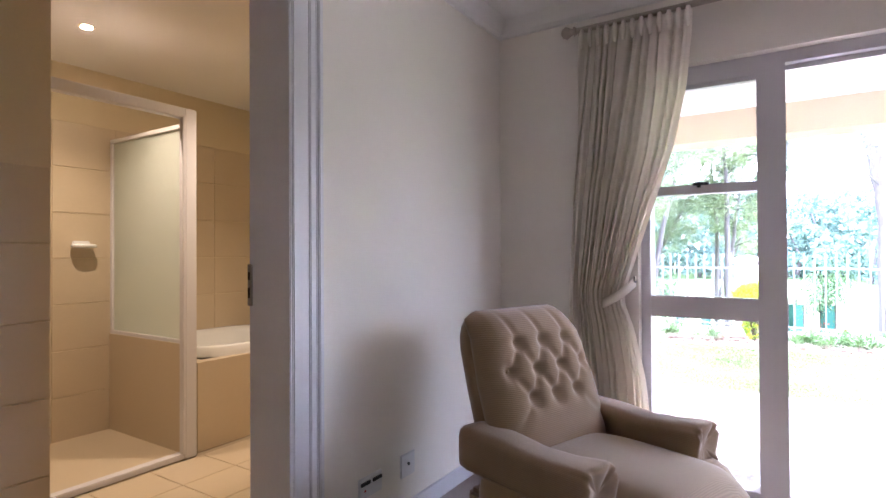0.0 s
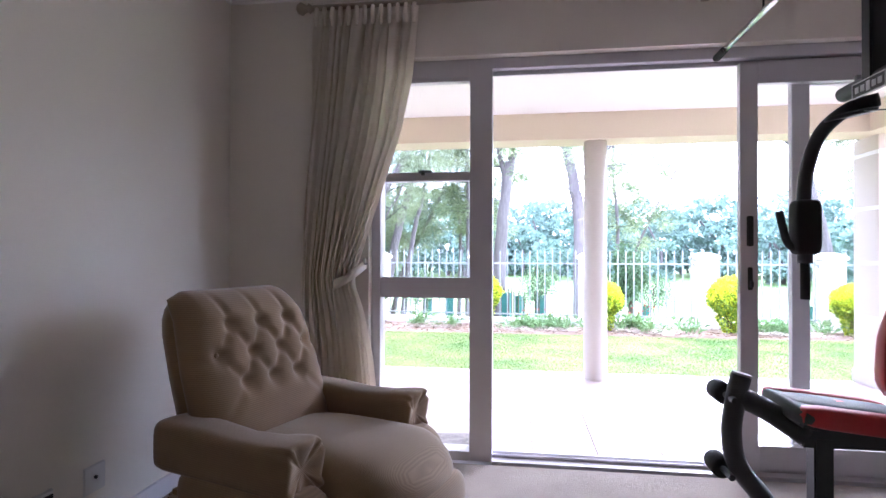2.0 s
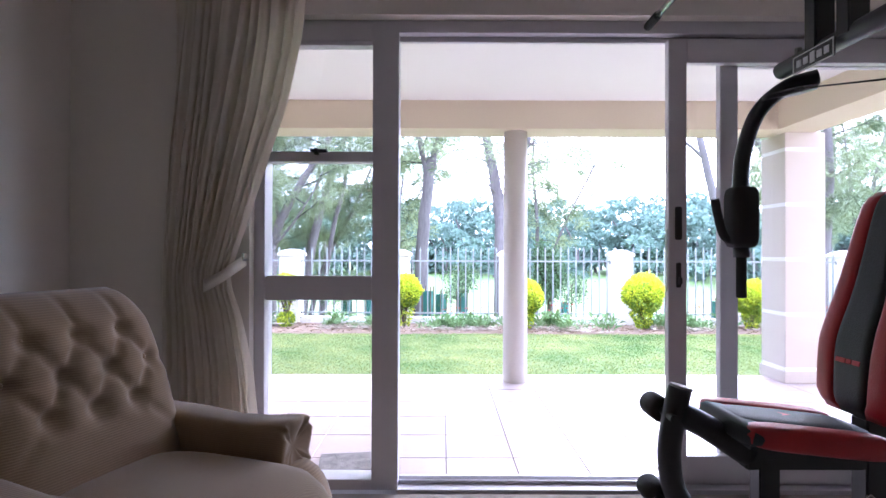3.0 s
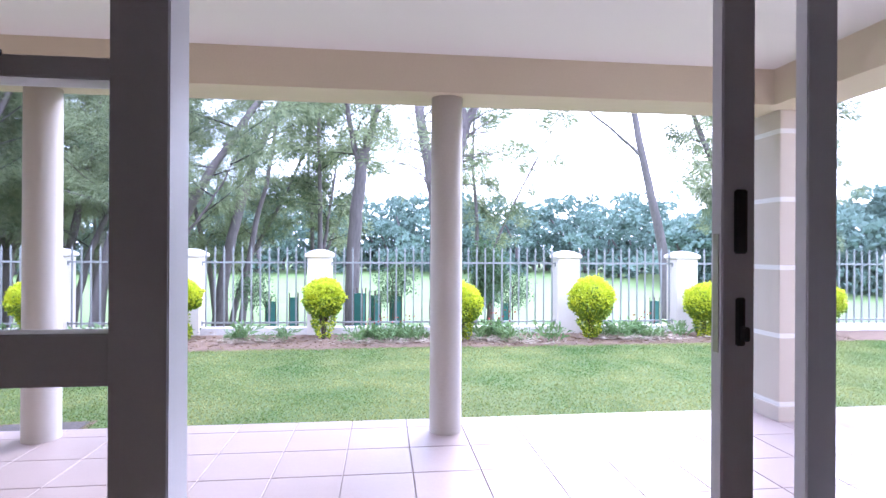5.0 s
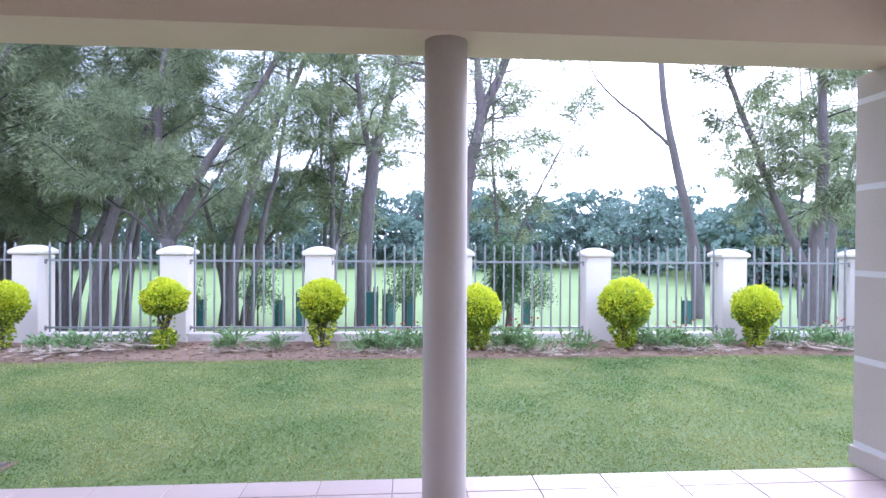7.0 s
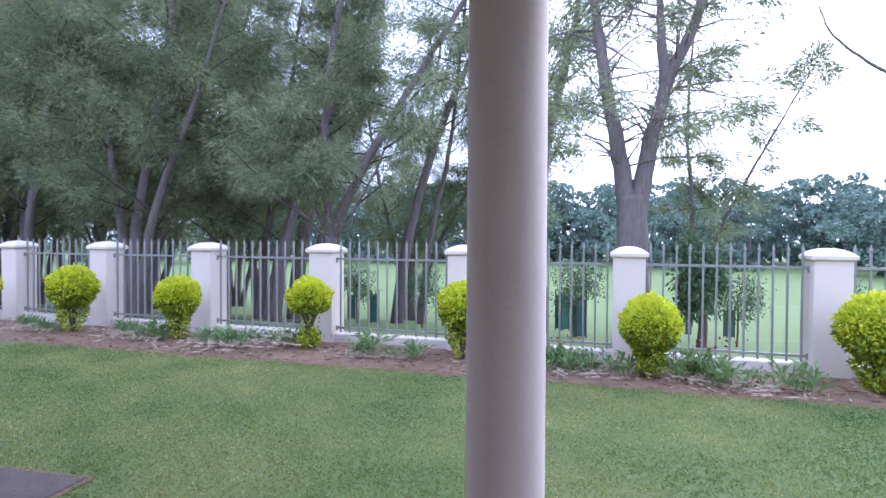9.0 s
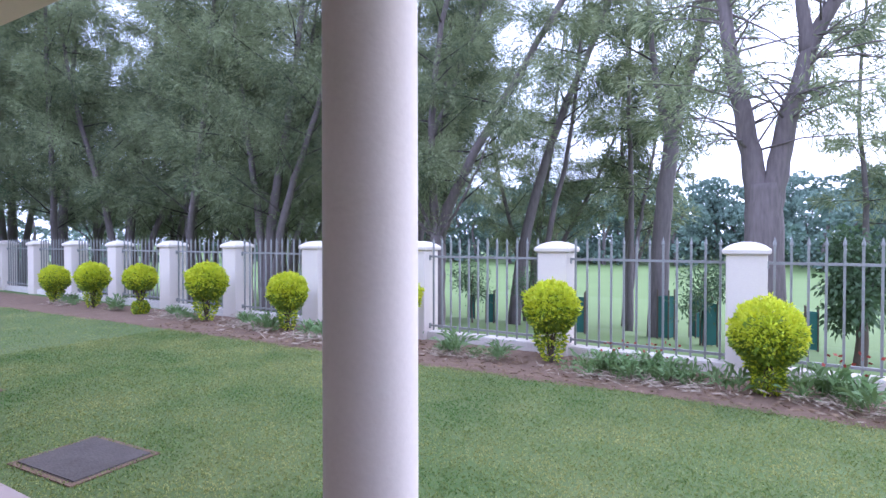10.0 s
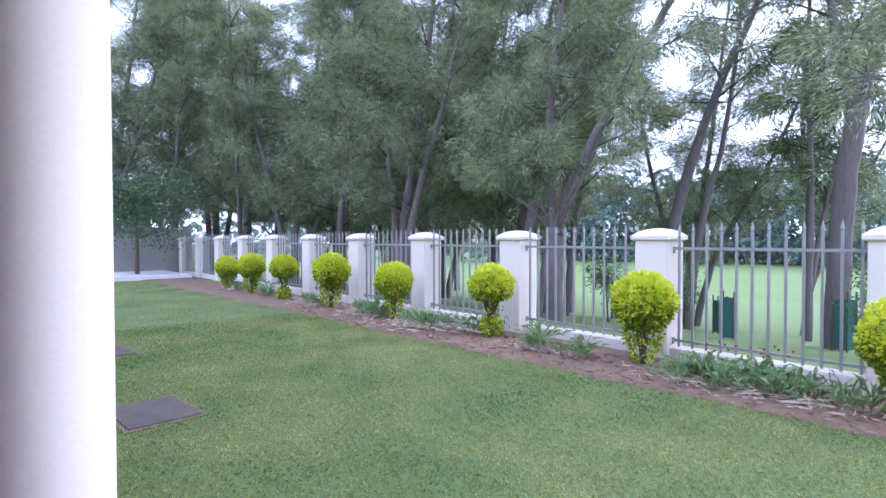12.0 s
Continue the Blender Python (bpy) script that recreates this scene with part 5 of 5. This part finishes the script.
    part("badge_print", box(*[(1.459, 1.4615, yc + 0.03 + 0.034 * k, yc + 0.052 + 0.034 * k, 1.790 - 0.006 * (k == 2), 1.814 + 0.006 * (k == 2)) for k in range(5)]), WHITEPRINT, plate, "white printed bars")
    for s in (1, -1):
        y = yc + (0.37 if s > 0 else -0.50)
        t("press_arm", [(1.62, y - s * 0.06, 1.80), (1.53, y - s * 0.02, 1.775), (1.43, y, 1.68), (1.375, y, 1.53), (1.362, y, 1.40), (1.36, y, 1.20)], 0.029, "curved press arm")
        bm = bmesh.new()
        blob(bm, (1.365, y, 1.275), (0.052, 0.045, 0.118), 6.0)
        part("arm_pad", bm, FOAM, ob, "black moulded arm block", smooth=True)
        t("hook_grip", [(1.355, y, 1.175), (1.30, y, 1.20), (1.275, y, 1.28), (1.262, y, 1.345)], 0.016, "small black side grip", FOAM)
        t("peg", [(1.365, y, 1.16), (1.365, y, 1.12)], 0.03, "", BLACKSTEEL, 12, False)
        t("peg_grip", [(1.365, y, 1.12), (1.365, y, 0.965)], 0.019, "black rubber end grip", FOAM, 12, False)
        cam_plate = bmesh.new()
        tube([(1.52, y - 0.05 * s, 1.735), (1.52, y - 0.05 * s, 1.75)], 0.10, 28, cam_plate)
        for v in cam_plate.verts:
            v.co.y = y - 0.05 * s + (v.co.y - (y - 0.05 * s)) * 0.55
            v.co.z += 0.20 * (v.co.x - 1.52)
        part("cam_plate", cam_plate, BLACKSTEEL, ob, "curved black cam plate", smooth=True)
    wheel = part("pulley", tube([(1.56, yc - 0.16, 1.60), (1.56, yc - 0.155, 1.60), (1.56, yc - 0.145, 1.60), (1.56, yc - 0.14, 1.60)], [0.046, 0.05, 0.05, 0.046], 24), BLACKSTEEL, ob, "black pulley wheel")
    for k in range(5):
        a = 2 * math.pi * k / 5
        part("spoke", tube([(1.56 + 0.012 * math.cos(a), yc - 0.163, 1.60 + 0.012 * math.sin(a)), (1.56 + 0.036 * math.cos(a), yc - 0.163, 1.60 + 0.036 * math.sin(a))], 0.005, 6), WHITEPRINT, wheel)
    t("cable", [(1.56, yc - 0.15, 1.65), (1.53, yc + 0.25, 1.74)], 0.003, "thin steel cable", RUBBER, 6, False)
    # lat bar hanging from the boom
    bar = t("lat_bar", [(1.045, yc - 0.42, 2.06), (1.045, yc + 0.38, 2.06)], 0.013, "straight lat pull-down bar", CHROME, 10, False)
    for s in (-1, 1):
        part("bar_grip", tube([(1.045, yc + s * 0.38, 2.06), (1.045, yc + s * 0.48, 2.058)], 0.017, 12), FOAM, bar, "black rubber grip")
    t("lat_cable", [(1.045, yc, 2.06), (1.045, yc, 2.19)], 0.004, "", RUBBER, 6, False)
    return ob


home_gym()

# doormat outside the sidelight
mat_ob = thing("doormat", "small grey mottled mat on the terrace tiles", "mat", m=pose(-0.30, 3.80, -0.126, 0, 0, 8))
MATCLOTH = material("grey_mottled_mat", (0.35, 0.31, 0.29), 0.95, (0.10, 0.09, 0.085), 16, 200, 0.35, 0.8)
part("pad", box((-0.22, 0.22, -0.14, 0.14, 0, 0.012), bevel=0.004), MATCLOTH, mat_ob)

# ---- mown grass blades ----
rng = np.random.default_rng(31)
count = 330000
gx = rng.uniform(-7.5, 9.5, count)
gy = 6.17 + (10.80 - 6.17) * rng.random(count) ** 0.9
far = 45000
gx[:far] = rng.uniform(-19.0, -7.5, far)
keep = ~((np.abs(gx + 2.56) < 0.335) & (np.abs(gy - 6.92) < 0.255)) & ~((np.abs(gx + 5.65) < 0.32) & (np.abs(gy - 7.12) < 0.24))
gx, gy = gx[keep], gy[keep]
way = np.stack([rng.normal(scale=0.7, size=len(gx)), rng.normal(scale=0.7, size=len(gx)), np.ones(len(gx))], 1)
grass = thing("grass", "short mown lawn grass", "grass", kind="stuff")
cards("blades", np.stack([gx, gy, np.full(len(gx), -0.415)], 1), way, rng.uniform(0.005, 0.010, len(gx)), rng.uniform(0.016, 0.050, len(gx)), BLADE, grass, "", rng, 0.3)

# ---- dry leaves over the soil bed ----
k = 2600
lx = rng.uniform(-8, 9, k)
ly = 10.75 + 1.2 * rng.random(k) ** 1.2
litter = thing("leaf_litter", "scattered dry brown leaves on the soil bed", "leaf litter", kind="stuff")
cards("leaves", np.stack([lx, ly, np.full(k, -0.375)], 1), np.stack([rng.normal(size=k), rng.normal(size=k), 0.1 * rng.random(k)], 1), 0.022, rng.uniform(0.04, 0.13, k), DRYLEAF, litter, "", rng)

# ---- tiles, one by one ----
lay(terrace, (-7.61, 3.47, -0.136), (1, 0, 0), (0, 1, 0), 28, 6, 0.413, 0.415, 0.006, TERRACOTTA, d=0.008)
lay(terrace, (-7.61, 5.96, -0.136), (1, 0, 0), (0, 1, 0), 28, 1, 0.413, 0.19, 0.006, TERRACOTTA, d=0.008)
lay(terrace, (-7.61, 3.322, -0.136), (1, 0, 0), (0, 1, 0), 28, 1, 0.413, 0.148, 0.006, TERRACOTTA, d=0.008)
lay(bath_floor, (-3.12, 0.4, -0.006), (1, 0, 0), (0, 1, 0), 4, 8, 0.33, 0.33, 0.005, BEIGE_TILE, d=0.006)
west = bpy.data.objects["wall_bath_west"]
lay(west, (-4.1, 0.8, 0.0), (0, 1, 0), (0, 0, 1), 6, 7, 0.40, 0.31, 0.004, BEIGE_TILE, d=0.005)
side = bpy.data.objects["partition"]
lay(side, (-2.648, -0.165, 0.0), (0, 1, 0), (0, 0, 1), 3, 5, 0.40, 0.327, 0.005, BEIGE_TILE, d=0.007)
